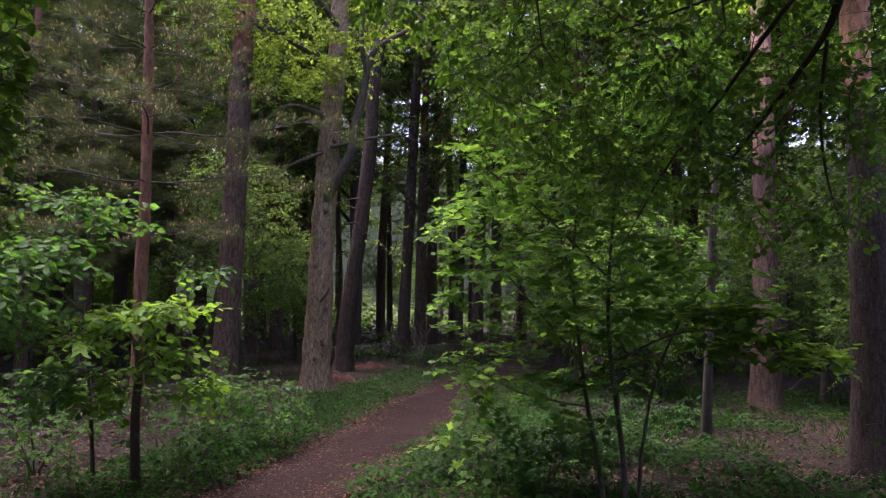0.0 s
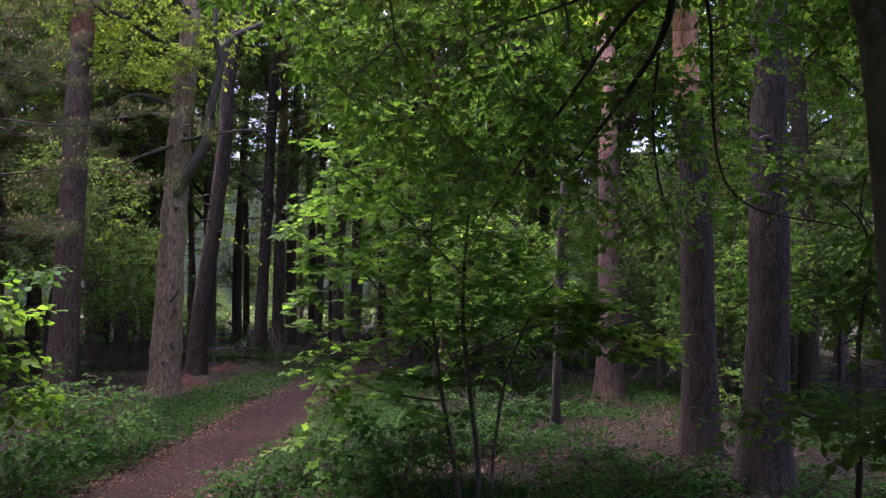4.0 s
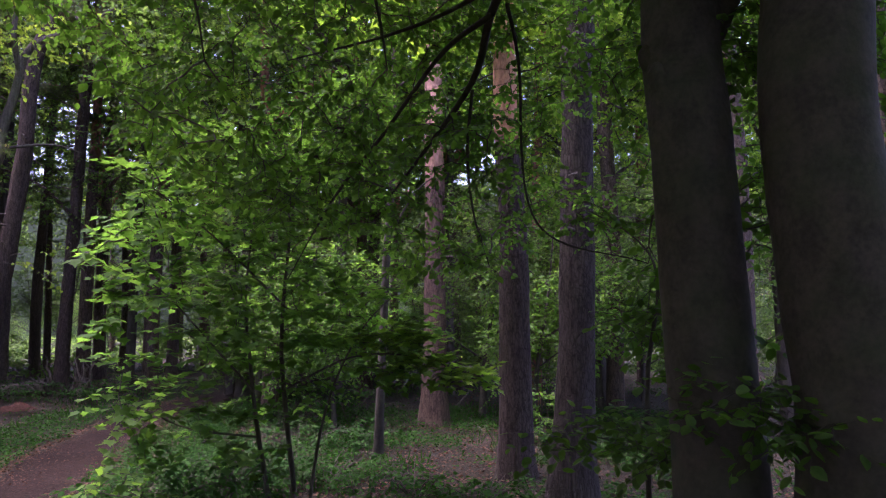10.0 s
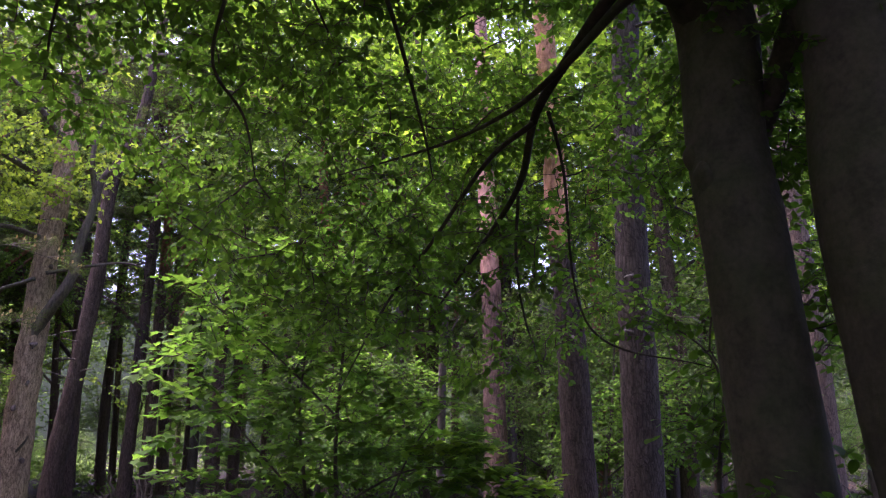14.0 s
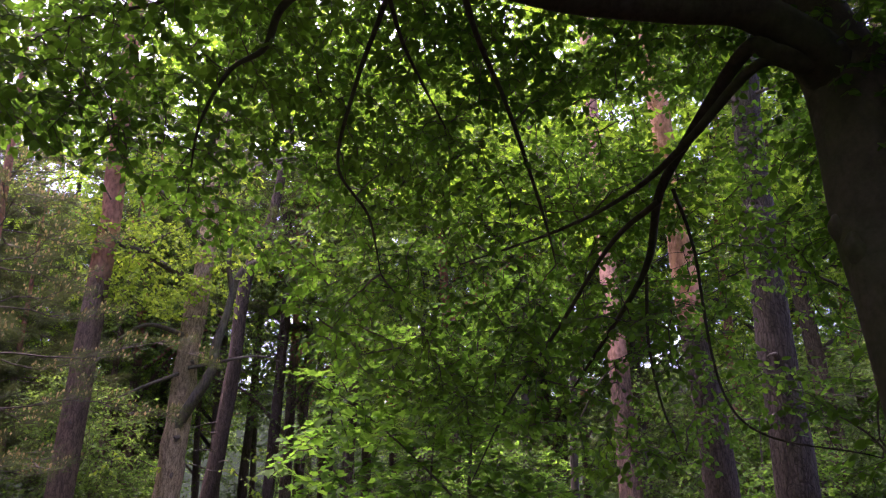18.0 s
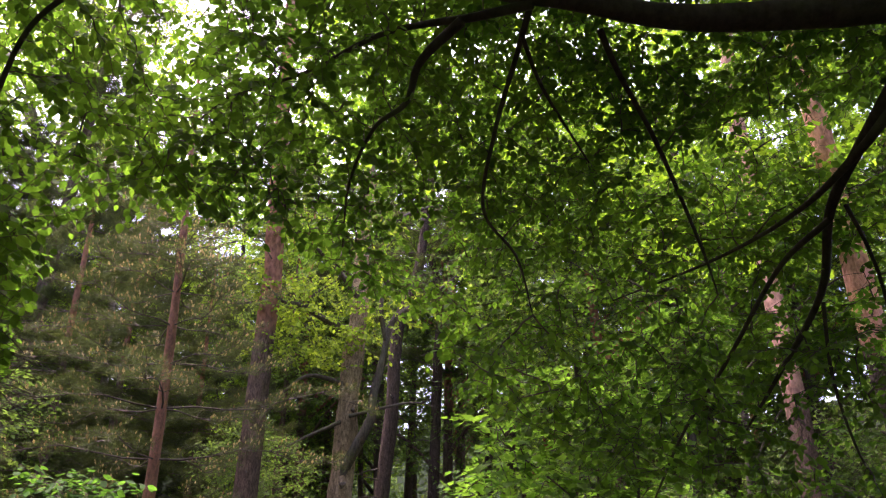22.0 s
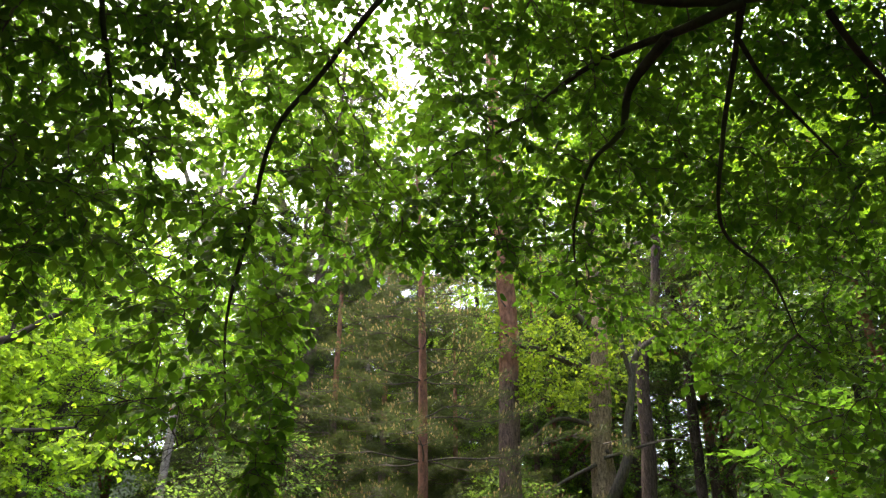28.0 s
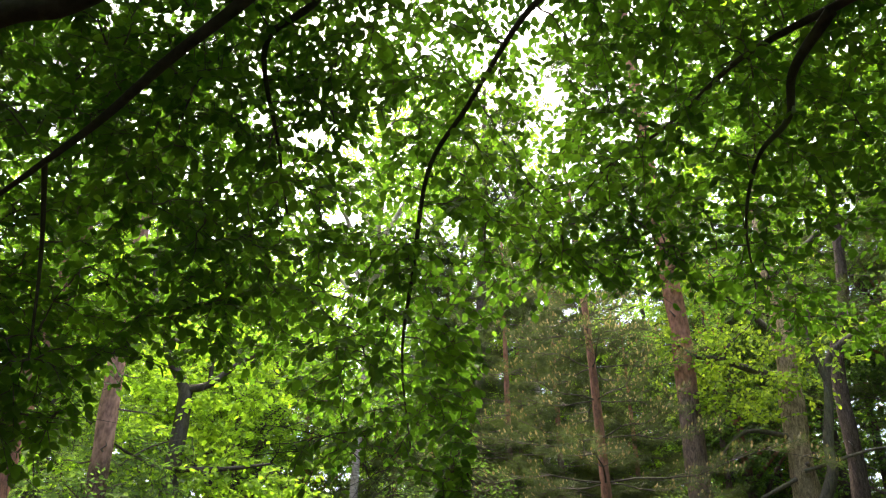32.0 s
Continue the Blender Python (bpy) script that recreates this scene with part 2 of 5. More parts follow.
def spline(points, n):
    """n places along a smooth line through points (x, y, z, radius)."""
    p = np.array(points, float)
    p = np.vstack([2 * p[0] - p[1], p, 2 * p[-1] - p[-2]])
    seg = len(p) - 3
    u = np.linspace(0, seg - 1e-6, n)
    i, f = u.astype(int), (u % 1)[:, None]
    a, b, c, d = p[i], p[i + 1], p[i + 2], p[i + 3]
    return 0.5 * (2 * b + (c - a) * f + (2 * a - 5 * b + 4 * c - d) * f**2 + (3 * b - a - 3 * c + d) * f**3)


def tube(path, sides=8, ridge=0.0, seed=0.0, flare=0.0):
    """Verts and quads of a round limb along path (x, y, z, radius). ridge: depth of the bark's furrows; flare: widening at the foot."""
    path = np.asarray(path, float)
    n = len(path)
    tang = np.gradient(path[:, :3], axis=0)
    tang /= np.linalg.norm(tang, axis=1, keepdims=True) + 1e-9
    ref = np.array([0.0, 1.0, 0.0]) if abs(tang[0][2]) > 0.5 else np.array([0.0, 0.0, 1.0])
    a = np.cross(tang, ref)
    a /= np.linalg.norm(a, axis=1, keepdims=True) + 1e-9
    b = np.cross(tang, a)
    ang = np.linspace(0, 2 * np.pi, sides, endpoint=False)
    rad = np.repeat(np.maximum(path[:, 3], 0.0008)[:, None], sides, 1)
    if flare:
        h = path[:, 2] - path[0, 2]
        rad *= 1 + flare * np.exp(-h / 0.22)[:, None] * (1 + 0.35 * np.sin(ang * 5 + seed)[None])
    if ridge:
        for i in range(n):
            for j in range(sides):
                at = Vector((math.cos(ang[j]) * 2.6, math.sin(ang[j]) * 2.6, path[i, 2] * 1.1 + seed * 7))
                low = noise.noise((at[0] * 0.35, at[1] * 0.35, at[2] * 1.3))
                rad[i, j] += ridge * (1.3 * abs(noise.noise(at * 2.0)) - 0.35) + ridge * 1.2 * low
    v = path[:, None, :3] + rad[..., None] * (np.cos(ang)[None, :, None] * a[:, None] + np.sin(ang)[None, :, None] * b[:, None])
    i, j = np.meshgrid(np.arange(n - 1), np.arange(sides), indexing="ij")
    k = (j + 1) % sides
    f = np.stack([i * sides + j, i * sides + k, (i + 1) * sides + k, (i + 1) * sides + j], -1).reshape(-1, 4)
    return v.reshape(-1, 3), f


def joined(chunks):
    vs, fs, at = [], [], 0
    for v, f in chunks:
        vs.append(v)
        fs.append(f + at)
        at += len(v)
    return np.concatenate(vs), np.concatenate(fs)


def outline_leaf(rim, middle):
    """A leaf template: a fan from the middle to the rim, folded a little along the midrib."""
    rim = [(x, y, 0.10 * abs(y) - 0.06 * x * x) for x, y in rim]
    v = np.array([(*middle, -0.02), *rim])
    n = len(rim)
    return v, np.array([(0, 1 + i, 1 + (i + 1) % n) for i in range(n)])


OVAL = outline_leaf([(0, 0), (0.16, -0.24), (0.42, -0.34), (0.74, -0.23), (1, 0), (0.74, 0.23), (0.42, 0.34), (0.16, 0.24)], (0.45, 0))
half = [(0.05, 0.2), (-0.02, 0.45), (0.27, 0.42), (0.38, 0.68), (0.55, 0.4), (0.68, 0.18)]
LOBED = outline_leaf([(0, 0)] + [(x, -y) for x, y in half] + [(1, 0)] + half[::-1], (0.36, 0))
side = [(0.02, 0.3), (0.2, 0.62), (0.42, 0.3)]
FAR_LOBED = outline_leaf([(0, 0)] + [(x, -y) for x, y in side] + [(1, 0)] + side[::-1], (0.36, 0))
SMALL = outline_leaf([(0, 0), (0.5, -0.3), (1, 0), (0.5, 0.3)], (0.5, 0))
BLADE = (np.array([(0, -0.04, 0), (0, 0.04, 0), (0.55, 0.03, 0.02), (1, 0, -0.12)]), np.array([(0, 1, 2), (0, 2, 3)]))
FAR_LEAF = (np.array([(0, 0, 0), (0.45, -0.33, 0.04), (1, 0, -0.06), (0.45, 0.33, 0.04)]), np.array([(0, 1, 2), (0, 2, 3)]))
NEEDLE = (np.array([(0, -0.026, 0), (0, 0.026, 0), (1, 0, 0)]), np.array([(0, 1, 2)]))


def unit(a):
    return a / (np.linalg.norm(a, axis=-1, keepdims=True) + 1e-9)


def leaf_frames(place, ahead, up):
    x = unit(np.asarray(ahead))
    y = unit(np.cross(np.asarray(up), x))
    return np.asarray(place), x, y, np.cross(x, y)


def leaves(template, place, ahead, up, size):
    """Verts and triangles of many leaves at once."""
    p, x, y, z = leaf_frames(place, ahead, up)
    tv, tf = template
    s = np.asarray(size)[:, None, None]
    v = p[:, None] + s * (tv[None, :, 0:1] * x[:, None] + tv[None, :, 1:2] * y[:, None] + tv[None, :, 2:3] * z[:, None])
    f = tf[None] + (np.arange(len(p)) * len(tv))[:, None, None]
    return v.reshape(-1, 3), f.reshape(-1, 3)


def grow(limbs, targets, rng, sag=0.08, first=0.01, side=2, spray=1.0):
    """Twigs from the nearest wood to each target, the near ones first, so that later twigs branch off earlier ones."""
    nodes = np.concatenate([l[:, :3] for l in limbs])
    order = np.argsort([np.min(np.sum((nodes - t) ** 2, 1)) for t in targets])
    store = np.empty((len(nodes) + 6 * len(targets), 3))
    store[: len(nodes)] = nodes
    used, twigs = len(nodes), []
    for t in targets[order]:
        i = np.argmin(np.sum((store[:used] - t) ** 2, 1))
        s = store[i]
        long = np.linalg.norm(t - s)
        if long < 0.04:
            continue
        u = np.linspace(0, 1, 6)[:, None]
        line = s + (t - s) * u + np.array([0, 0, 1.0]) * (sag * long * np.sin(u * np.pi)) + rng.normal(0, 0.035 * long, (6, 3)) * np.sin(u * np.pi)
        r0 = min(first, 0.0028 + 0.009 * long)
        twigs.append(np.hstack([line, np.linspace(r0, 0.0013, 6)[:, None]]))
        ahead = unit(t - s)
        across = unit(np.cross(ahead, (0, 0, 1.0)))
        for k in range(side):
            out = unit(ahead * 0.6 + across * (0.75 if k % 2 else -0.75) + (0, 0, -0.1) + rng.normal(0, 0.25, 3)) * rng.uniform(0.12, 0.26) * spray
            at = line[5 - k // 2 - rng.integers(0, 3)]
            twigs.append(np.hstack([at + out * np.linspace(0, 1, 4)[:, None] + (0, 0, -0.02) * np.linspace(0, 1, 4)[:, None] ** 2, np.linspace(0.0018, 0.001, 4)[:, None]]))
        store[used : used + 5] = line[1:]
        used += 5
    return twigs


def leaf_places(twigs, rng, gap, reach, spread=0.5, droop=0.25, flat=0.45):
    """Places, directions and upper sides of leaves set alternately along the ends of twigs."""
    P, D, U = [], [], []
    for w in twigs:
        line = w[:, :3]
        step = np.linalg.norm(np.diff(line, axis=0), axis=1)
        run = np.concatenate([[0], np.cumsum(step)])
        n = max(3, int(min(run[-1], reach) / gap))
        at = run[-1] - np.arange(n) * gap - rng.uniform(0, gap * 0.6, n)
        at = at[at > 0]
        if not len(at):
            continue
        pos = np.stack([np.interp(at, run, line[:, k]) for k in range(3)], -1)
        t = unit(line[-1] - line[1])
        side = unit(np.cross(t, (0, 0, 1.0)))
        sign = np.where(np.arange(len(at)) % 2, 1, -1)[:, None]
        P.append(pos)
        D.append(unit(t * 0.55 + side * sign * 0.8 + (0, 0, -droop) + rng.normal(0, spread * 0.5, (len(at), 3))))
        U.append(unit(np.array([0, 0, 1.0]) + rng.normal(0, flat, (len(at), 3))))
    return np.concatenate(P), np.concatenate(D), np.concatenate(U)


def single_leaves(parent, template, mat, place, ahead, up, size):
    """Leaves that can be told apart, each an object on one shared mesh."""
    me = mesh_of("leaf", *template, mat)
    p, x, y, z = leaf_frames(np.asarray(place) - np.array(parent.location), ahead, up)
    for i in range(len(p)):
        ob = new("leaf", me)
        ob.parent = parent
        s = size[i]
        ob.matrix_basis = Matrix([(x[i, k] * s, y[i, k] * s, z[i, k] * s, p[i, k]) for k in range(3)] + [(0, 0, 0, 1)])


def dress(tree, limbs, targets, seed, template, mat, size, gap, reach, singles=0, keep=None, sag=0.08, first=0.01, droop=0.25, flat=0.45, side=2, spray=1.0):
    """Twigs and leaves for a tree whose limbs stand."""
    rng = np.random.default_rng(seed)
    twigs = grow(limbs, targets, rng, sag, first, side, spray)
    part("twigs", *joined([tube(w, 4) for w in twigs]), TWIG_BARK, tree, smooth=True, kind="stuff")
    P, D, U = leaf_places(twigs, rng, gap, reach, droop=droop, flat=flat)
    if keep is not None:
        ok = keep(P, rng)
        P, D, U = P[ok], D[ok], U[ok]
    S = size * rng.uniform(0.65, 1.15, len(P))
    pick = np.zeros(len(P), bool)
    if singles:
        pick[np.argsort(np.sum((P - np.array((0, 0, 1.6))) ** 2, 1))[:singles]] = True
        single_leaves(tree, template, mat, P[pick], D[pick], U[pick], S[pick])
    part("foliage", *leaves(template, P[~pick], D[~pick], U[~pick], S[~pick]), mat, tree, kind="stuff")
    return len(P)


def in_ball(rng, centre, radii, n):
    v = unit(rng.normal(size=(n, 3))) * rng.uniform(0, 1, (n, 1)) ** 0.45
    return np.array(centre) + v * np.array(radii)


def rise(x, y):
    """Height of the ground."""
    far = max(0.0, math.hypot(x, y) - 14)
    return 0.05 * noise.noise((x * 0.35, y * 0.35, 0.3)) + 0.015 * noise.noise((x * 1.7, y * 1.7, 4.0)) + 0.004 * far * (1 + noise.noise((x * 0.05, y * 0.05, 9.0)))


# ---- ground and path ----
def build_ground():
    r = np.concatenate([np.linspace(0.001, 16, 90), np.geomspace(16.5, 600, 40)])
    a = np.linspace(0, 2 * np.pi, 160, endpoint=False)
    v = [(q * math.cos(w), q * math.sin(w), rise(q * math.cos(w), q * math.sin(w))) for q in r for w in a]
    i, j = np.meshgrid(np.arange(len(r) - 1), np.arange(160), indexing="ij")
    k = (j + 1) % 160
    f = np.stack([i * 160 + j, (i + 1) * 160 + j, (i + 1) * 160 + k, i * 160 + k], -1).reshape(-1, 4)
    ob = new("ground", mesh_of("ground", v, f, FLOOR, True))
    tagged(ob, "dark forest floor of soil and fallen leaves", "ground", kind="structure")


PATH_LINE = spline([(-5.5, -7, 0, 0.8), (-3.2, 0, 0, 0.8), (-2.0, 3.4, 0, 0.8), (-1.42, 5.85, 0, 0.76), (-1.1, 7.2, 0, 0.66), (-0.76, 8.7, 0, 0.55), (-0.38, 11.2, 0, 0.5), (0.5, 14.2, 0, 0.5), (2.8, 18.5, 0, 0.55), (6, 24, 0, 0.6), (9, 34, 0, 0.6)], 150)


def build_path():
    tang = unit(np.gradient(PATH_LINE[:, :2], axis=0))
    side = np.stack([-tang[:, 1], tang[:, 0]], -1)
    v, m = [], 13
    for p, s in zip(PATH_LINE, side):
        for j in range(m):
            u = j / (m - 1) * 2 - 1
            w = p[3] * (1 + 0.22 * noise.noise((p[0] * 0.9, p[1] * 0.9, 3 + (u > 0))))
            x, y = p[0] + s[0] * u * w, p[1] + s[1] * u * w
            v.append((x, y, rise(x, y) + 0.012 * (1 - u * u) + (0.004 if abs(u) < 1 else -0.02)))
    i, j = np.meshgrid(np.arange(len(PATH_LINE) - 1), np.arange(m - 1), indexing="ij")
    f = np.stack([i * m + j, i * m + j + 1, (i + 1) * m + j + 1, (i + 1) * m + j], -1).reshape(-1, 4)
    ob = new("path", mesh_of("path", v, f, EARTH, True))
    tagged(ob, "narrow trodden path of dark bare earth", "path", kind="structure")


def path_offset(P):
    """Distance of places from the path's middle."""
    return np.min(np.hypot(P[:, None, 0] - PATH_LINE[None, :, 0], P[:, None, 1] - PATH_LINE[None, :, 1]), 1)


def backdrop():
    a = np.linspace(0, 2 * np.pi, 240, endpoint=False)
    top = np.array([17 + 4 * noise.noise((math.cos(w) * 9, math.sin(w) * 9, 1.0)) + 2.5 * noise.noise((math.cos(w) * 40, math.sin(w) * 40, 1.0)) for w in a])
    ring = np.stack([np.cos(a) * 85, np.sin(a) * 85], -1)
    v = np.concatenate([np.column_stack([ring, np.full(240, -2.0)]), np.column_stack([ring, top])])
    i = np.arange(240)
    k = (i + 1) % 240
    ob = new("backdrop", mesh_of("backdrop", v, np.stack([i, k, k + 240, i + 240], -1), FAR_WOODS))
    tagged(ob, "far edge of the surrounding woods, given a faint glow of its own", "woods", kind="structure")


build_ground()
build_path()
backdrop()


# ---- the trees that stand alone ----
def wood(name, points, n, sides, mat, parent, ridge=0.0, seed=0.0, flare=0.0, label=""):
    path = spline(points, n)
    part(name, *tube(path, sides, ridge, seed, flare), mat, parent, label, smooth=True)
    return path


def foot(p):
    return (p[0], p[1], rise(p[0], p[1]) - 0.04)


GAPS = [(42.8, 38.6, 1.7), (26.5, 40.7, 2.0), (36.1, 28.9, 1.8), (45.4, 31.6, 1.4), (45.8, 25.9, 1.3), (49, 37, 1.3), (64.8, 33.2, 0.9), (-24.5, 30.2, 2.2), (-28.0, 29.0, 1.6),
        (-0.3, 21.5, 1.0), (33.6, 22.5, 1.2), (48, 15.5, 2.2), (-21, 18, 1.2), (-27.2, 18.8, 1.7), (5, 26, 0.8)]
EDGE = [(-60, 6), (-45, 7), (-35, 7), (-25, 5), (-15, 5), (-8, 8.5), (-2, 12), (1, 14), (4, 18), (8, 20), (11, 22.5), (18, 26), (25, 27), (32.5, 26), (34.2, 19), (35, 9), (37, 8), (38.5, 15), (43, 17), (44.5, 12), (47, 12), (49, 20), (56, 22), (62, 19), (65, 12), (80, 10)]


def angles(P):
    q = np.asarray(P) - np.array((0.12, 0.07, 1.66))
    return np.degrees(np.arctan2(-q[:, 0], q[:, 1])), np.degrees(np.arctan2(q[:, 2], np.hypot(q[:, 0], q[:, 1])))


def lower_edge(yaw):
    return np.interp(yaw, *np.array(EDGE).T) + 2.0 * np.array([noise.noise((y * 0.12, 3.0, 0.5)) for y in yaw]) - 1.0


def under_crown(P, rng):
    """Which places lie within the beech's crown: above its lower edge and outside its openings."""
    yaw, pitch = angles(P)
    return open_air(P, rng) & (pitch > lower_edge(yaw) - rng.uniform(0, 3.0, len(P)))


def open_air(P, rng):
    """Which places lie outside the openings that the crown leaves."""
    yaw, pitch = angles(P)
    ok = np.ones(len(P), bool)
    for a, b, r in GAPS:
        d = np.hypot((yaw - a) * np.cos(np.radians(b)), pitch - b)
        turn = np.arctan2(pitch - b, yaw - a)
        ragged = 0.72 + 0.35 * np.sin(3 * turn + a) + 0.25 * np.sin(7 * turn + b)
        ok &= (d > r * ragged * rng.uniform(0.7, 1.2, len(P))) | (rng.uniform(size=len(P)) < 0.16)
    return ok


def build_beech():
    base = np.array((2.28, 2.30, 0.71))
    tree = thing("beech_tree", foot(base), "old smooth-barked beech with wide low branches over the path", "tree")
    trunk = wood("trunk", [(base[0], base[1], -0.05, 0.21), (2.27, 2.32, 0.92, 0.185), (2.24, 2.34, 1.75, 0.17), (2.22, 2.36, 2.40, 0.165), (2.26, 2.44, 2.79, 0.168), (2.27, 2.43, 3.33, 0.17), (2.21, 2.49, 3.77, 0.15), (2.29, 2.49, 4.31, 0.13), (2.75, 2.31, 6.35, 0.1)], 70, 28, BEECH_BARK, tree, 0.006, 1, 0.5)
    limbs = [trunk]
    for pts in (
        # the great limb across the top
        [(2.2, 2.41, 3.40, 0.12), (1.98, 2.32, 3.50, 0.092), (1.74, 2.28, 3.58, 0.074), (1.41, 2.26, 3.54, 0.06), (0.94, 2.30, 3.58, 0.05), (0.53, 2.27, 3.66, 0.038), (0.02, 2.17, 3.74, 0.03), (-0.72, 1.67, 3.97, 0.024), (-1.27, 0.97, 4.20, 0.02)],
        # the branch that hangs over the shrub
        [(2.04, 2.36, 3.40, 0.05), (1.88, 2.33, 3.42, 0.045), (1.80, 2.39, 3.47, 0.034), (1.72, 2.77, 3.29, 0.026), (1.70, 3.11, 3.15, 0.022), (1.74, 3.44, 2.89, 0.018), (1.62, 3.80, 2.60, 0.012), (1.44, 4.14, 2.27, 0.006)],
        [(1.70, 3.12, 3.12, 0.017), (1.57, 3.46, 3.02, 0.013), (1.39, 3.86, 2.68, 0.01), (1.18, 4.20, 2.34, 0.007), (0.98, 4.53, 1.88, 0.003)],
        [(1.98, 2.35, 3.42, 0.03), (1.81, 2.39, 3.38, 0.024), (1.66, 2.72, 3.21, 0.018), (1.57, 3.16, 3.17, 0.012), (1.36, 3.70, 3.18, 0.009), (0.93, 4.35, 3.20, 0.004)],
        [(1.74, 3.45, 2.84, 0.01), (1.79, 3.63, 2.53, 0.008), (1.93, 3.85, 2.23, 0.006), (2.11, 4.02, 1.95, 0.003)],
        [(1.71, 2.99, 3.12, 0.01), (1.85, 3.14, 2.90, 0.008), (2.06, 3.35, 2.13, 0.006), (2.66, 3.21, 1.92, 0.003)],
        # boughs that come down from the great limb
        [(0.36, 2.27, 3.64, 0.015), (0.31, 2.42, 3.54, 0.011), (0.22, 2.63, 3.34, 0.009), (0.16, 2.88, 3.10, 0.007), (0.30, 3.06, 2.95, 0.006), (0.37, 3.29, 2.76, 0.003)],
        [(0.10, 2.29, 3.61, 0.022), (-0.07, 2.42, 3.53, 0.017), (-0.14, 2.55, 3.43, 0.013), (-0.29, 2.67, 3.39, 0.009), (-0.43, 2.90, 3.26, 0.006), (-0.49, 3.11, 3.05, 0.003)],
        [(0.37, 2.25, 3.64, 0.022), (0.14, 2.32, 3.65, 0.018), (-0.04, 2.40, 3.70, 0.015), (-0.27, 2.52, 3.75, 0.012), (-0.62, 2.68, 3.70, 0.009), (-0.98, 2.78, 3.66, 0.006), (-1.25, 2.89, 3.51, 0.003)],
        [(0.62, 2.31, 3.55, 0.014), (0.71, 2.48, 3.47, 0.012), (0.91, 2.82, 3.35, 0.01), (1.16, 3.25, 3.05, 0.007), (1.28, 3.50, 2.91, 0.003)],
        [(0.33, 2.34, 3.56, 0.01), (0.43, 2.66, 3.54, 0.008), (0.64, 2.98, 3.37, 0.004)],
        # the hanging boughs further round
        [(-0.56, 1.87, 3.87, 0.017), (-0.79, 1.81, 3.76, 0.013), (-1.10, 1.85, 3.48, 0.01), (-1.30, 1.88, 3.29, 0.009), (-1.49, 2.04, 2.98, 0.009), (-1.63, 2.16, 2.70, 0.006), (-1.72, 2.34, 2.40, 0.003)],
        [(-1.17, 1.33, 3.97, 0.02), (-1.40, 1.32, 3.76, 0.016), (-1.60, 1.28, 3.62, 0.012), (-1.75, 1.52, 3.38, 0.008), (-1.88, 1.71, 3.22, 0.004)],
        [(-1.05, 1.13, 3.76, 0.03), (-1.39, 1.01, 3.46, 0.022), (-1.60, 0.94, 3.29, 0.018), (-1.82, 0.89, 3.13, 0.014), (-2.01, 0.82, 2.98, 0.01), (-2.24, 0.74, 2.82, 0.004)],
        [(-1.07, 0.88, 3.62, 0.045), (-1.50, 0.62, 3.23, 0.036), (-1.67, 0.50, 3.15, 0.03), (-2.03, 0.31, 2.94, 0.015)],
        [(-1.99, 0.83, 3.02, 0.01), (-2.13, 0.96, 2.78, 0.007), (-2.26, 1.07, 2.49, 0.004)],
        # boughs higher up
        [(1.69, 2.14, 3.93, 0.05), (0.69, 2.17, 4.82, 0.04), (-0.39, 2.13, 5.32, 0.03), (-1.57, 1.87, 5.45, 0.02)],
        [(2.20, 2.00, 3.61, 0.04), (1.42, 2.76, 4.64, 0.03), (0.70, 3.71, 5.04, 0.02), (-0.37, 4.36, 5.21, 0.01)],
    ):
        limbs.append(wood("limb", pts, 40, 12 if pts[0][3] > 0.03 else 8, SHADED_LIMB_BARK, tree, 0.1 * min(pts[0][3], 0.06), len(limbs)))
    bole = next(c for c in tree.children if c.name.startswith("trunk"))
    for c, r in (((2.08, 2.37, 2.60), 0.045), ((2.26, 2.22, 2.14), 0.03), ((2.10, 2.46, 2.72), 0.04)):
        bm = bmesh.new()
        bmesh.ops.create_icosphere(bm, subdivisions=3, radius=r)
        for v in bm.verts:
            v.co *= 1 + 0.35 * noise.noise(v.co * 22)
            v.co.z *= 1.5
        part("burl", np.array([v.co + Vector(c) for v in bm.verts]), np.array([[v.index for v in f.verts] for f in bm.faces]), BEECH_BARK, bole, "swollen knot on the trunk", smooth=True)
        bm.free()
    rng = np.random.default_rng(11)
    n = 14500
    yaw = rng.uniform(-56, 84, n)
    low = lower_edge(yaw)
    pitch = np.degrees(np.arcsin(rng.uniform(0.06, 0.83, n)))
    near = np.interp(yaw, (-56, -30, -10, 10, 30, 84), (3.3, 3.5, 3.3, 3.0, 2.7, 2.5))
    far = np.interp(yaw, (-56, -30, -10, 10, 30, 84), (4.8, 6.2, 6.4, 6.2, 5.6, 4.8))
    d = near + (far - near) * rng.uniform(0, 1, n)
    a, b = np.radians(yaw), np.radians(pitch)
    T = np.stack([-np.sin(a) * np.cos(b), np.cos(a) * np.cos(b), np.sin(b)], -1) * d[:, None] + (0.12, 0.07, 1.66)
    clump = np.array([1.25 * noise.noise((p * 1.1).tolist()) + 0.75 * noise.noise((p * 2.9).tolist()) for p in T])
    dense = np.where(yaw > 60, np.where(pitch > 31, -0.85, np.where(pitch > 21, -0.55, -0.25)), np.where(yaw > 46, np.where((yaw > 52) & (pitch > 31), -0.68, np.where((yaw > 52) & (pitch > 24), -0.15, 0.1)), np.where((yaw > 24) & (pitch > 24), 0.0, np.where((yaw > -30) & (yaw < 24) & (pitch > 31), -0.45, np.where(yaw < 6, -0.2, -0.1)))))
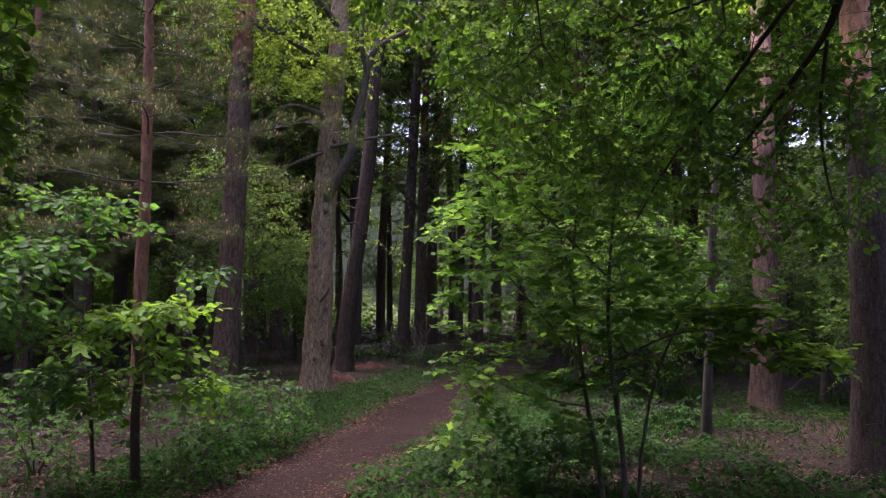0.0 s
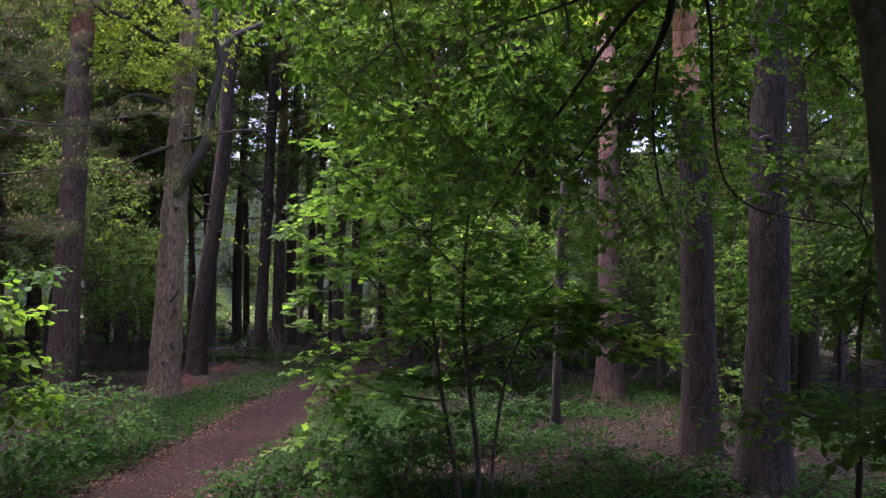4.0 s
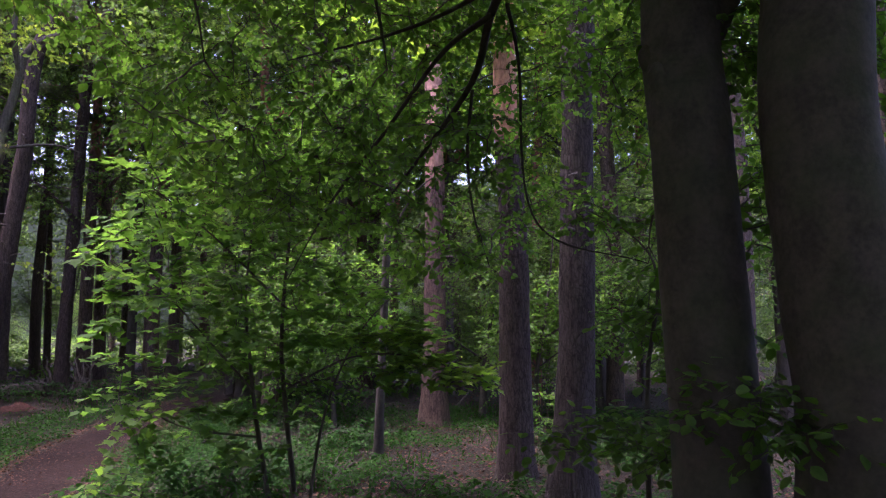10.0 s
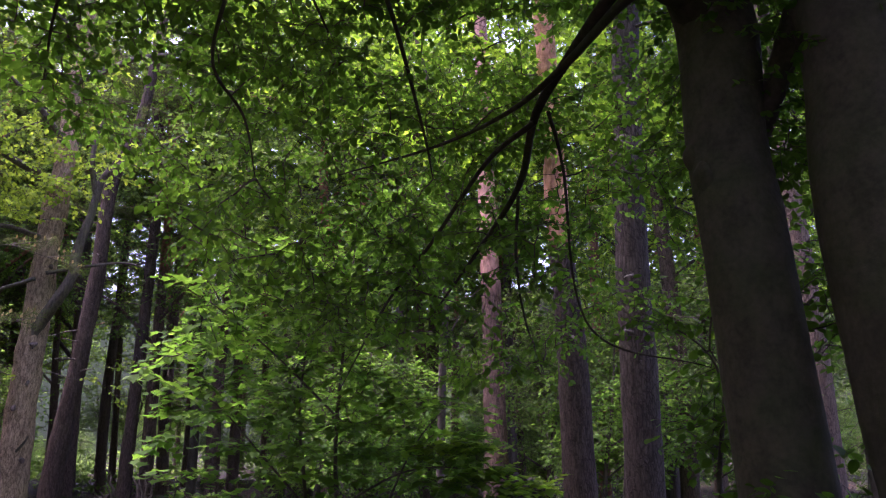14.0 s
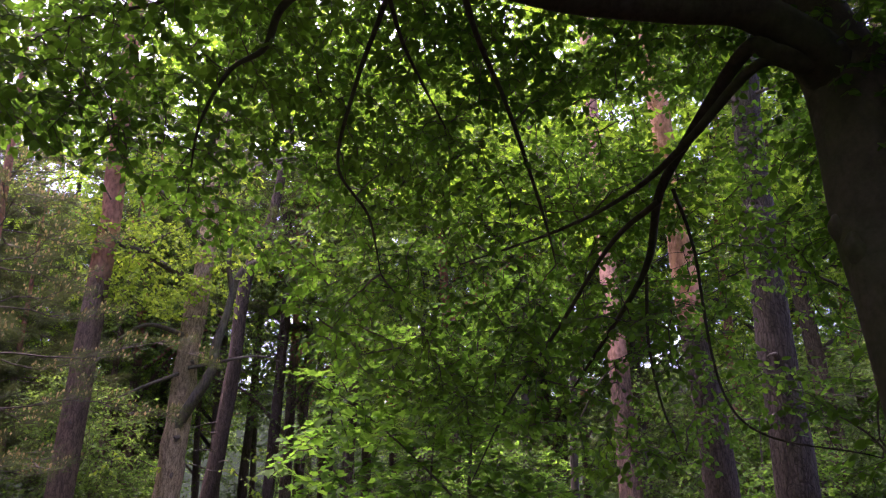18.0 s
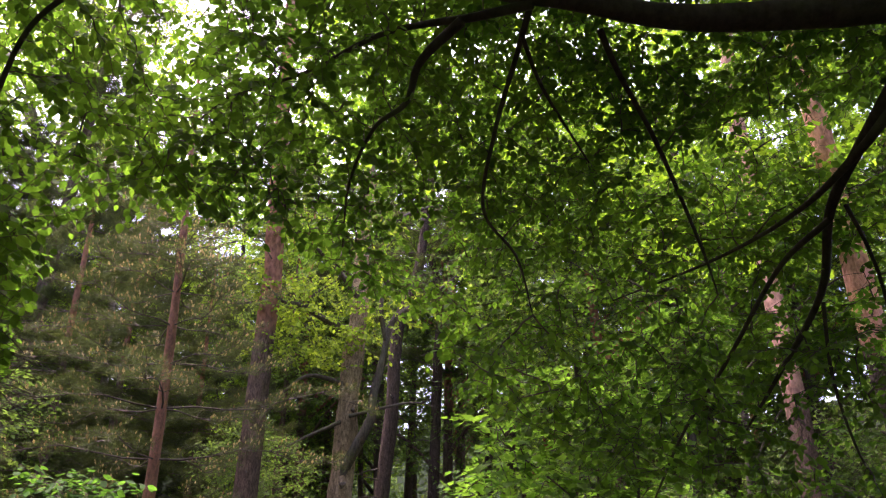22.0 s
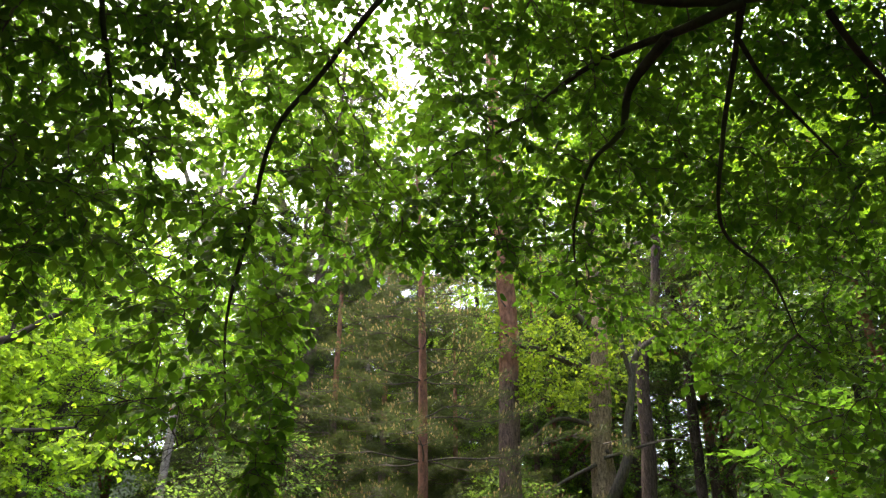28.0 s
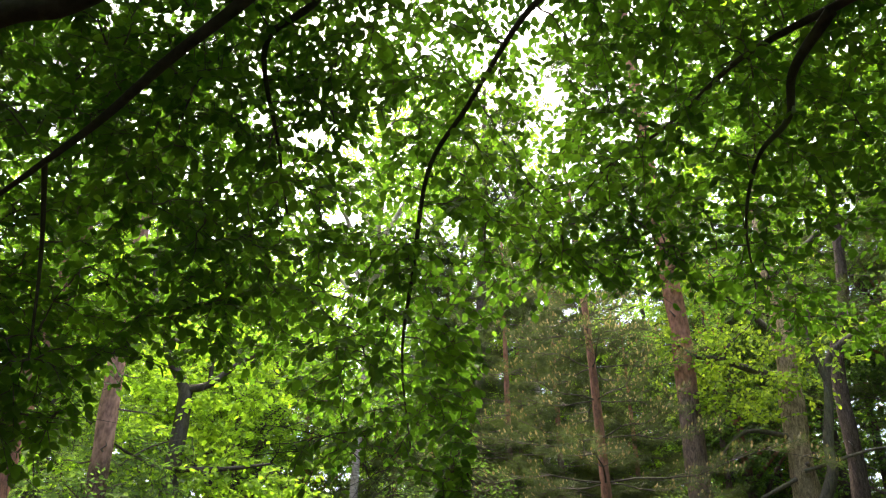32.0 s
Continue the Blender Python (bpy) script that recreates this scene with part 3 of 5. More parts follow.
    dense = dense + np.where(pitch < 16, np.interp(yaw, (-38, -31, -28), (0.55, 0.45, 0.22)), np.interp(yaw, (-45, -30), (0.1, 0.22))) + np.interp(yaw, (-10, 2, 35), (0.0, -0.15, -0.18))
    dense = dense - np.where((yaw < -10) & (pitch > 12) & (pitch < 28), 0.1, 0.0) - np.where((yaw < 8) & (pitch > 33), 0.35, 0.0)
    T = T[(clump > dense) & (pitch > low) & open_air(T, rng)]
    # the leaf curtains that hang from the boughs further round
    for y, p, r, radii, m in ((36.2, 23, 2.9, (0.1, 0.1, 0.2), 34), (36.0, 18, 2.9, (0.1, 0.1, 0.3), 60), (35.6, 13, 2.9, (0.12, 0.12, 0.2), 50), (37.6, 11, 2.9, (0.25, 0.2, 0.14), 60), (40.5, 14, 2.9, (0.12, 0.2, 0.2), 30),
                              (45.6, 14.5, 2.8, (0.2, 0.2, 0.1), 36), (43, 19, 2.8, (0.18, 0.2, 0.12), 30), (-27, 23.6, 4.5, (0.32, 0.4, 0.2), 170), (-21.6, 22, 4.6, (0.25, 0.3, 0.3), 110), (-23, 15, 4.6, (0.35, 0.3, 0.12), 90)):
        a, b = radians(y), radians(p)
        m = int(m * 0.3)
        T = np.concatenate([T, in_ball(rng, np.array((-math.sin(a) * math.cos(b), math.cos(a) * math.cos(b), math.sin(b))) * r + (0.12, 0.07, 1.66), radii, m)])
    made = dress(tree, limbs, T, 5, OVAL, BEECH_LEAF, 0.048, 0.027, 0.34, 300, under_crown, droop=0.5, flat=0.6)
    print("beech leaves", made)


def build_beech_twin():
    tree = thing("beech_tree", foot((2.52, 1.93, 0.91)), "stout dark beech trunk beside its twin", "tree")
    b = foot((2.52, 1.93, 0.91))
    trunk = wood("trunk", [(b[0], b[1], -0.05, 0.3), (2.55, 1.90, 1.10, 0.235), (2.52, 1.93, 1.70, 0.215), (2.49, 1.97, 2.37, 0.205), (2.53, 1.98, 2.94, 0.2), (2.54, 2.01, 3.44, 0.195), (2.63, 1.99, 3.66, 0.19), (2.95, 1.88, 5.16, 0.17)], 60, 32, BEECH_BARK, tree, 0.008, 4, 0.5)
    limb = wood("limb", [(2.52, 2.11, 3.47, 0.07), (2.34, 2.56, 2.40, 0.028), (2.63, 2.59, 2.26, 0.02)], 14, 8, BEECH_BARK, tree)
    rng = np.random.default_rng(3)
    T = in_ball(rng, (2.98, 2.79, 1.96), (0.7, 0.7, 1.3), 60)
    dress(tree, [trunk[10:], limb], T, 8, OVAL, BEECH_LEAF, 0.066, 0.04, 0.3)
    # a crown above and behind, out of view, added to shade what stands below
    top = trunk[-1]
    limbs = [wood("limb", [(*trunk[-12][:3], 0.12), ((top[0] + x) / 2, (top[1] + y) / 2, 6.2, 0.07), (x, y, 7.0, 0.02)], 20, 8, BEECH_BARK, tree) for x, y in ((-2, 0.5), (-1, -4), (4, -5), (6, 1), (2.5, 3.5), (-5, -2))]
    n = 4300
    yaw, pitch = rng.uniform(-180, 180, n), np.degrees(np.arcsin(rng.uniform(0.12, 1, n)))
    yaw[:250], pitch[:250] = rng.uniform(-75, 5, 250), rng.uniform(38, 75, 250)
    pitch[700:1000] = rng.uniform(60, 88, 300)
    ahead = (yaw > -75) & (yaw < 100)
    keep = np.where(ahead, pitch > np.interp(yaw, (-75, -8, 2, 15, 25, 100), (38, 40, 44, 50, 58, 58)), True)
    yaw, pitch = np.radians(yaw[keep]), np.radians(pitch[keep])
    d = rng.uniform(4.8, 8.5, len(yaw))
    # more unseen leaves overhead and behind, to darken the trunks and the path
    back = 2200
    yaw, pitch = np.concatenate([yaw, np.radians(rng.uniform(5, 100, 600))]), np.concatenate([pitch, np.radians(rng.uniform(61, 84, 600))])
    d = np.concatenate([d, rng.uniform(5, 8, 600)])
    yaw, pitch = np.concatenate([yaw, np.radians(rng.uniform(100, 265, back))]), np.concatenate([pitch, np.radians(rng.uniform(15, 75, back))])
    d = np.concatenate([d, rng.uniform(4.8, 8.5, back)])
    T = np.stack([-np.sin(yaw) * np.cos(pitch), np.cos(yaw) * np.cos(pitch), np.sin(pitch)], -1) * d[:, None] + (0, 0, 1.6)
    dress(tree, limbs, T, 18, FAR_LEAF, BEECH_LEAF, 0.13, 0.07, 0.45, side=3, spray=1.5)


def build_oak():
    b = foot((-2.42, 12.47, -0.03))
    tree = thing("oak_tree", b, "pale grey oak with a crooked limb and fresh yellow-green leaves", "tree")
    trunk = wood("trunk", [(b[0], b[1], b[2], 0.24), (-2.39, 12.47, 0.85, 0.225), (-2.36, 12.48, 2.30, 0.205), (-2.31, 12.49, 3.32, 0.19), (-2.23, 12.50, 5.06, 0.18), (-2.15, 12.52, 6.33, 0.16), (-2.14, 12.60, 7.61, 0.13), (-1.93, 12.63, 11.26, 0.1), (-1.25, 12.73, 16.14, 0.05)], 110, 36, OAK_BARK, tree, 0.035, 2, 0.35)
    limbs = [trunk]
    for pts in (
        [(-2.40, 12.49, 2.79, 0.12), (-2.28, 12.39, 3.24, 0.1), (-2.05, 12.23, 3.61, 0.09), (-1.82, 12.17, 4.05, 0.08), (-1.79, 12.17, 4.44, 0.075), (-1.64, 12.19, 5.08, 0.065), (-1.49, 12.21, 5.77, 0.055), (-0.89, 12.27, 6.17, 0.035), (-0.36, 12.19, 6.56, 0.015)],
        [(-1.59, 12.20, 5.27, 0.05), (-1.69, 12.08, 6.02, 0.04), (-1.52, 12.11, 6.91, 0.02)],
        [(-2.28, 12.49, 5.66, 0.075), (-2.65, 12.11, 5.75, 0.06), (-3.06, 11.81, 5.93, 0.045), (-3.34, 11.63, 5.97, 0.035), (-3.58, 11.46, 6.20, 0.015)],
        [(-2.97, 11.83, 5.90, 0.03), (-2.80, 11.87, 6.18, 0.025), (-2.42, 11.86, 6.41, 0.012)],
        [(-2.34, 12.38, 4.68, 0.05), (-2.83, 11.97, 4.74, 0.035), (-3.17, 11.68, 4.41, 0.02), (-3.47, 11.49, 3.93, 0.008)],
        [(-2.35, 12.28, 4.02, 0.035), (-2.76, 11.99, 3.77, 0.025), (-3.09, 11.80, 3.55, 0.012)],
        [(-2.21, 12.30, 4.12, 0.035), (-1.20, 12.24, 4.31, 0.02), (-0.71, 12.18, 4.21, 0.008)],
        [(-2.33, 12.28, 1.48, 0.02), (-2.19, 12.10, 1.62, 0.018), (-2.15, 12.06, 1.70, 0.008)],
        [(-2.13, 12.42, 6.24, 0.06), (-2.63, 11.91, 6.82, 0.04), (-3.22, 11.56, 7.24, 0.02)],
        [(-2.19, 12.48, 7.34, 0.06), (-1.21, 12.23, 7.84, 0.04), (-0.48, 12.09, 7.96, 0.02)],
    ):
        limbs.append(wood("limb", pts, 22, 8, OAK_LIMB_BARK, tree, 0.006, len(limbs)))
    bole = next(c for c in tree.children if c.name.startswith("trunk"))
    for c, r in (((-2.28, 12.29, 2.46), 0.05), ((-2.42, 12.28, 2.11), 0.06), ((-2.23, 12.28, 1.36), 0.05), ((-2.27, 12.27, 0.80), 0.055), ((-2.40, 12.25, 0.53), 0.045), ((-2.26, 12.29, 3.01), 0.07), ((-2.18, 12.36, 4.23), 0.06)):
        bm = bmesh.new()
        bmesh.ops.create_icosphere(bm, subdivisions=3, radius=r * 0.72)
        for v in bm.verts:
            v.co *= 1 + 0.7 * noise.noise(v.co * 18 + Vector(c))
        part("knot", np.array([v.co + Vector(c) for v in bm.verts]), np.array([[v.index for v in f.verts] for f in bm.faces]), DEAD_WOOD, bole, "dark knot on the trunk", smooth=True)
        bm.free()
    rng = np.random.default_rng(21)
    T = np.concatenate([in_ball(rng, c, r, int(n * 0.34)) for c, r, n in (
        ((-2.77, 12.50, 5.41), (0.85, 0.7, 0.35), 130), ((-3.29, 12.06, 5.13), (0.55, 0.6, 0.35), 60), ((-1.77, 12.78, 5.65), (0.5, 0.6, 0.4), 70), ((-3.05, 12.53, 6.18), (1.0, 0.8, 0.5), 90),
        ((-1.07, 12.25, 2.49), (0.6, 0.6, 0.7), 26), ((-2.91, 11.95, 2.54), (0.7, 0.6, 0.6), 14), ((-3.45, 11.49, 6.17), (0.9, 0.8, 0.5), 90), ((-2.54, 12.00, 7.42), (1.6, 1.0, 1.1), 220), ((-1.24, 12.22, 6.01), (0.9, 0.8, 0.6), 90), ((-4.09, 12.08, 7.50), (1.5, 1.1, 1.0), 230), ((-3.13, 12.27, 5.87), (1.2, 0.9, 0.5), 170), ((-5.14, 11.76, 8.54), (1.7, 1.1, 1.0), 230), ((-2.86, 12.96, 6.49), (1.6, 0.8, 0.8), 230), ((-3.51, 12.10, 5.72), (1.3, 0.9, 0.7), 170), ((-1.86, 12.54, 10.46), (2.4, 2.0, 1.6), 120), ((-2.04, 11.79, 5.56), (0.8, 0.5, 0.45), 120), ((-2.85, 11.51, 4.95), (0.6, 0.4, 0.35), 70), ((-3.35, 11.37, 6.13), (0.9, 0.5, 0.5), 110), ((-2.35, 11.67, 5.02), (0.9, 0.5, 0.3), 55), ((-3.05, 11.40, 5.95), (0.9, 0.6, 0.4), 70))])
    clump = np.array([noise.noise((p * 2.1).tolist()) for p in T])
    T = T[clump > -0.1]
    dress(tree, limbs, T, 9, OVAL, OAK_LEAF, 0.08, 0.045, 0.3, 0, sag=0.03, first=0.012, flat=0.8)


def needle_tufts(places, axes, rng, per=9, long=0.09):
    """Sprays of needles round the ends of shoots."""
    n = len(places)
    d = unit(np.repeat(axes, per, 0) * 0.7 + rng.normal(0, 0.55, (n * per, 3)))
    p = np.repeat(places, per, 0) + rng.normal(0, long * 0.25, (n * per, 3))
    return leaves(NEEDLE, p, d, rng.normal(size=(n * per, 3)), long * rng.uniform(0.8, 1.3, n * per))


def pine_bough(rng, start, way, long, drop=0.12):
    u = np.linspace(0, 1, 7)[:, None]
    side = unit(np.cross(way, (0, 0, 1.0)))
    line = start + way * u * long + np.array([0, 0, 1.0]) * (-drop * long * u + 0.07 * long * np.sin(u * 8 + rng.uniform(0, 6)) * u) + side * (rng.normal(0, 0.12 * long) * u**2 + 0.04 * long * np.sin(u * 6 + rng.uniform(0, 6)) * u)
    return np.hstack([line, np.linspace(0.0045 * long + 0.004, 0.0025, 7)[:, None]])


def needled(tree, boughs, rng, per, long, cones=0):
    """Side shoots and needles on boughs."""
    P, A, shoots = [], [], []
    for w in boughs:
        line = w[:, :3]
        for k in range(2, 7):
            for s in (-1, 1, 0):
                t = unit(line[min(k + 1, 6)] - line[k - 1])
                out = unit(t * 0.8 + np.cross(t, (0, 0, 1.0)) * s * 0.75 + rng.normal(0, 0.18, 3) + (0, 0, 0.12))
                size = np.linalg.norm(line[-1] - line[0]) * rng.uniform(0.16, 0.34) * (1.2 - 0.1 * k)
                sp = line[k] + out * np.linspace(0, 1, 4)[:, None] * size
                shoots.append(np.hstack([sp, np.linspace(0.005, 0.002, 4)[:, None]]))
                m = max(4, int(size / 0.04))
                u = np.linspace(0.4, 1, m)[:, None]
                P.append(line[k] + out * u * size + rng.normal(0, 0.02, (m, 3)))
                A.append(np.repeat(out[None], m, 0))
    P, A = np.concatenate(P), np.concatenate(A)
    part("twigs", *joined([tube(w, 4) for w in shoots]), TWIG_BARK, tree, smooth=True, kind="stuff")
    part("needles", *needle_tufts(P, A, rng, per, long), NEEDLES, tree, kind="stuff")
    if cones:
        i = rng.choice(len(P), min(cones, len(P)), False)
        part("cones", *leaves(SMALL, P[i] + (0, 0, 0.02), unit(A[i] * 0.3 + (0, 0, 1.0)), rng.normal(size=(len(i), 3)), rng.uniform(0.035, 0.06, len(i))), CATKIN, tree, "pale yellow-brown male pine flowers", kind="stuff")


def build_red_pine():
    b = foot((-3.85, 8.79, 0.77))
    tree = thing("pine_tree", b, "slender red-barked pine with tiers of dark needles", "tree")
    trunk = wood("trunk", [(b[0], b[1], b[2], 0.085), (-3.85, 8.79, 1.86, 0.075), (-3.84, 8.80, 3.11, 0.068), (-3.85, 8.79, 3.88, 0.062), (-3.87, 8.78, 4.87, 0.055), (-3.92, 8.80, 6.08, 0.045), (-3.99, 8.77, 7.71, 0.03), (-4.05, 8.74, 8.89, 0.012)], 70, 16, RED_PINE_BARK, tree, 0.008, 3, 0.2)
    rng = np.random.default_rng(31)
    boughs = []
    for z in (2.3, 2.95, 3.55, 4.1, 4.6, 5.05, 5.45, 5.8, 6.1):
        c = np.array([np.interp(z, trunk[:, 2], trunk[:, k]) for k in range(3)])
        turn = rng.uniform(0, 6.3)
        for k in range(5):
            w = turn + k * 1.26 + rng.normal(0, 0.15)
            long = rng.uniform(0.75, 1.1) * np.interp(z, (2.2, 3.2, 6.2), (1.5, 2.3, 0.7))
            boughs.append(pine_bough(rng, c, unit(np.array([math.cos(w), math.sin(w), 0.16])), long))
    for w in boughs:
        part("limb", *tube(w, 5), TWIG_BARK, tree, smooth=True)
    needled(tree, boughs, rng, 10, 0.085, 2200)


def stubs(tree, trunk, rng, n, low, high, long=0.5):
    """Dead branches left on a trunk."""
    bole = next(c for c in tree.children if c.name.startswith("trunk"))
    for _ in range(n):
        z = rng.uniform(low, high)
        c = np.array([np.interp(z, trunk[:, 2], trunk[:, k]) for k in range(3)])
        w = rng.uniform(0, 6.3)
        way = np.array([math.cos(w), math.sin(w), rng.uniform(-0.3, 0.25)])
        u = np.linspace(0, 1, 5)[:, None]
        line = c + way * u * long * rng.uniform(0.4, 1.5) + rng.normal(0, 0.03, (5, 3)) * u
        part("dead_branch", *tube(np.hstack([line, np.linspace(0.02, 0.004, 5)[:, None]]), 5), DEAD_WOOD, bole, smooth=True)


def build_pine(points, bark, label, seed, crown=None, n_stubs=8):
    b = foot(points[0])
    tree = thing("pine_tree", b, label, "tree")
    pts = [(b[0], b[1], b[2], points[0][3] * 1.12), *points[1:]]
    trunk = wood("trunk", pts, 120, 32, bark, tree, 0.014, seed, 0.25)
    rng = np.random.default_rng(seed)
    stubs(tree, trunk, rng, n_stubs, 2.0, 7.0)
    if crown:
        boughs = []
        for z in np.arange(*crown, 0.55):
            c = np.array([np.interp(z, trunk[:, 2], trunk[:, k]) for k in range(3)])
            for k in range(4):
                w = rng.uniform(0, 6.3)
                boughs.append(pine_bough(rng, c, unit(np.array([math.cos(w), math.sin(w), 0.25])), rng.uniform(1.0, 2.3)))
        for w in boughs:
            part("limb", *tube(w, 5), DEAD_WOOD, tree, smooth=True)
        needled(tree, boughs, rng, 14, 0.11)


build_beech()
build_beech_twin()
build_oak()
build_red_pine()
build_pine([(-3.74, 11.61, -0.00, 0.205), (-3.67, 11.63, 1.24, 0.195), (-3.63, 11.65, 3.15, 0.185), (-3.60, 11.66, 4.54, 0.175), (-3.56, 11.67, 6.14, 0.17), (-3.56, 11.73, 6.38, 0.165), (-3.66, 11.70, 9.72, 0.14), (-3.74, 11.67, 15.38, 0.1)], DARK_PINE_BARK, "tall straight pine with grey fissured bark", 41, (7.5, 13))
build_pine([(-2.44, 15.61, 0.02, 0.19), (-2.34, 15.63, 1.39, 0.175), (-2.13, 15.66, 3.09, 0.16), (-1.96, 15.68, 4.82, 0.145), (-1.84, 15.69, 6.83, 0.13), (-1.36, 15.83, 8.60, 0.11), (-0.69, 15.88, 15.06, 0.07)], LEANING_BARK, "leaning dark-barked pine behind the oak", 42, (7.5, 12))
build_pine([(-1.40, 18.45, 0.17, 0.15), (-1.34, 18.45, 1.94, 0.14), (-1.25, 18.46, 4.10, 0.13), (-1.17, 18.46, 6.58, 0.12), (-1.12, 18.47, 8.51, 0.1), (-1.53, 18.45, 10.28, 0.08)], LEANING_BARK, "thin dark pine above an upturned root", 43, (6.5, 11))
build_pine([(4.57, 11.10, 0.09, 0.215), (4.60, 11.08, 1.36, 0.185), (4.60, 11.08, 2.72, 0.165), (4.60, 11.08, 4.88, 0.15), (4.64, 11.21, 5.91, 0.145), (4.66, 11.21, 7.95, 0.14), (4.63, 11.22, 9.38, 0.13), (4.87, 11.12, 12.98, 0.1), (5.21, 10.97, 17.86, 0.06)], PINE_BARK, "pine with grey lower and orange upper bark", 44, (10, 14))
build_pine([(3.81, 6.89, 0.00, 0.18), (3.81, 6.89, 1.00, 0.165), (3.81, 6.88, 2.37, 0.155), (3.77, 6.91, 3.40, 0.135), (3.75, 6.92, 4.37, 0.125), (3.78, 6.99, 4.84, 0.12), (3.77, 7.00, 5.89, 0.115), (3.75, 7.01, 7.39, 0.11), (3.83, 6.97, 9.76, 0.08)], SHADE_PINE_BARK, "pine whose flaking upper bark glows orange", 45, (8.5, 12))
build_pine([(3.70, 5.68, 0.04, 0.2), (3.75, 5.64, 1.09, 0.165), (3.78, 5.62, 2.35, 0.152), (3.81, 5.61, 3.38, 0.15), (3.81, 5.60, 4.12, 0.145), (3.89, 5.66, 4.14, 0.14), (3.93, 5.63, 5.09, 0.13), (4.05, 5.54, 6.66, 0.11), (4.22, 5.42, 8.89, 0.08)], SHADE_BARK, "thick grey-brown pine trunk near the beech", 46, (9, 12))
build_pine([(7.57, 13.03, 0.56, 0.1), (7.62, 13.01, 3.06, 0.095), (7.64, 12.99, 4.46, 0.09), (7.71, 12.95, 6.47, 0.085), (7.74, 13.03, 6.65, 0.08), (8.10, 12.82, 10.19, 0.06)], RED_PINE_BARK, "thin red-barked pine further back", 47, (7, 10))

build_pine([(-9.75, 5.58, 2.63, 0.15), (-9.79, 5.51, 3.55, 0.14), (-9.82, 5.46, 4.55, 0.132), (-9.84, 5.42, 5.38, 0.125), (-9.85, 5.40, 6.29, 0.117), (-9.90, 5.31, 8.21, 0.097), (-10.00, 5.12, 11.23, 0.065)], PINE_BARK, "brown pine trunk rising behind bright young leaves", 48, (8.5, 12))
build_pine([(-9.11, 3.92, 2.46, 0.16), (-9.10, 3.95, 3.36, 0.15), (-9.09, 3.97, 4.22, 0.14), (-9.08, 4.01, 5.10, 0.13), (-9.06, 4.05, 6.33, 0.14), (-9.07, 4.03, 8.74, 0.1)], RED_PINE_BARK, "reddish pine trunk half hidden by hanging leaves", 49, (8, 11))
build_pine([(-12.06, 15.95, 3.23, 0.12), (-12.26, 15.79, 6.00, 0.11), (-12.44, 15.64, 8.51, 0.1), (-12.54, 15.57, 10.97, 0.09), (-12.62, 15.50, 13.93, 0.07)], BIRCH_BARK, "slim pale birch trunk in the distance", 50, None, 0)


def build_forked_tree():
    b = foot((-10.27, 7.03, 2.78))
    tree = thing("broadleaf_tree", b, "dark forked tree with bright yellow-green spring leaves", "tree")
    trunk = wood("trunk", [(b[0], b[1], b[2], 0.17), (-10.31, 6.97, 3.83, 0.135), (-10.31, 6.97, 5.03, 0.12), (-10.33, 6.95, 5.45, 0.11), (-10.48, 6.71, 5.90, 0.08), (-10.62, 6.49, 6.47, 0.065), (-10.65, 6.24, 7.02, 0.05), (-10.74, 6.06, 8.32, 0.02)], 60, 14, TWIG_BARK, tree, 0.01, 5, 0.3)
    limbs = [trunk]
    for pts in (
        [(-10.33, 6.95, 5.45, 0.08), (-10.03, 7.20, 5.56, 0.06), (-9.68, 7.52, 5.98, 0.045), (-9.21, 7.94, 6.32, 0.03), (-8.78, 8.29, 6.59, 0.012)],
        [(-10.04, 7.19, 5.56, 0.035), (-9.96, 7.14, 5.92, 0.03), (-9.82, 7.16, 6.31, 0.01)],
        [(-10.60, 6.52, 6.38, 0.04), (-10.36, 6.72, 6.23, 0.03), (-10.17, 6.83, 6.38, 0.012)],
        [(-10.29, 7.01, 4.17, 0.05), (-9.60, 7.45, 4.17, 0.035), (-9.03, 7.85, 4.25, 0.015)],
        [(-10.28, 7.02, 4.09, 0.04), (-10.36, 6.34, 4.23, 0.028), (-10.38, 5.89, 4.40, 0.012)],
    ):
        limbs.append(wood("limb", pts, 18, 8, TWIG_BARK, tree, 0.004, len(limbs)))
    rng = np.random.default_rng(91)
    T = np.concatenate([in_ball(rng, c, r, int(n * 0.42)) for c, r, n in (
        ((-10.21, 6.95, 5.15), (2.0, 1.5, 0.5), 330), ((-9.49, 7.61, 4.01), (2.0, 1.4, 0.5), 330), ((-10.50, 6.08, 4.12), (1.5, 1.2, 0.6), 220), ((-9.30, 7.84, 5.80), (1.1, 1.0, 0.6), 160), ((-10.68, 6.18, 6.18), (1.4, 1.2, 0.7), 170), ((-9.99, 7.26, 6.80), (1.4, 1.2, 0.6), 130))])
    T = T[(np.hypot(T[:, 0], T[:, 1]) > 12.4) | (rng.uniform(size=len(T)) < 0.25)]
    T[:, 2] = np.round(T[:, 2] / 0.45 + 0.2 * T[:, 0]) * 0.45 - 0.09 * T[:, 0] + rng.normal(0, 0.05, len(T))
    dress(tree, limbs, T, 92, OVAL, BRIGHT_LEAF, 0.105, 0.06, 0.4, sag=0.04, first=0.01, flat=0.5, side=3, spray=1.5)


build_forked_tree()


# ---- shrubs and saplings near the path ----
def stems_of(tree, rows, mat=TWIG_BARK, sides=8):
    return [wood("stem", pts, 20, sides, mat, tree, seed=i) for i, pts in enumerate(rows)]


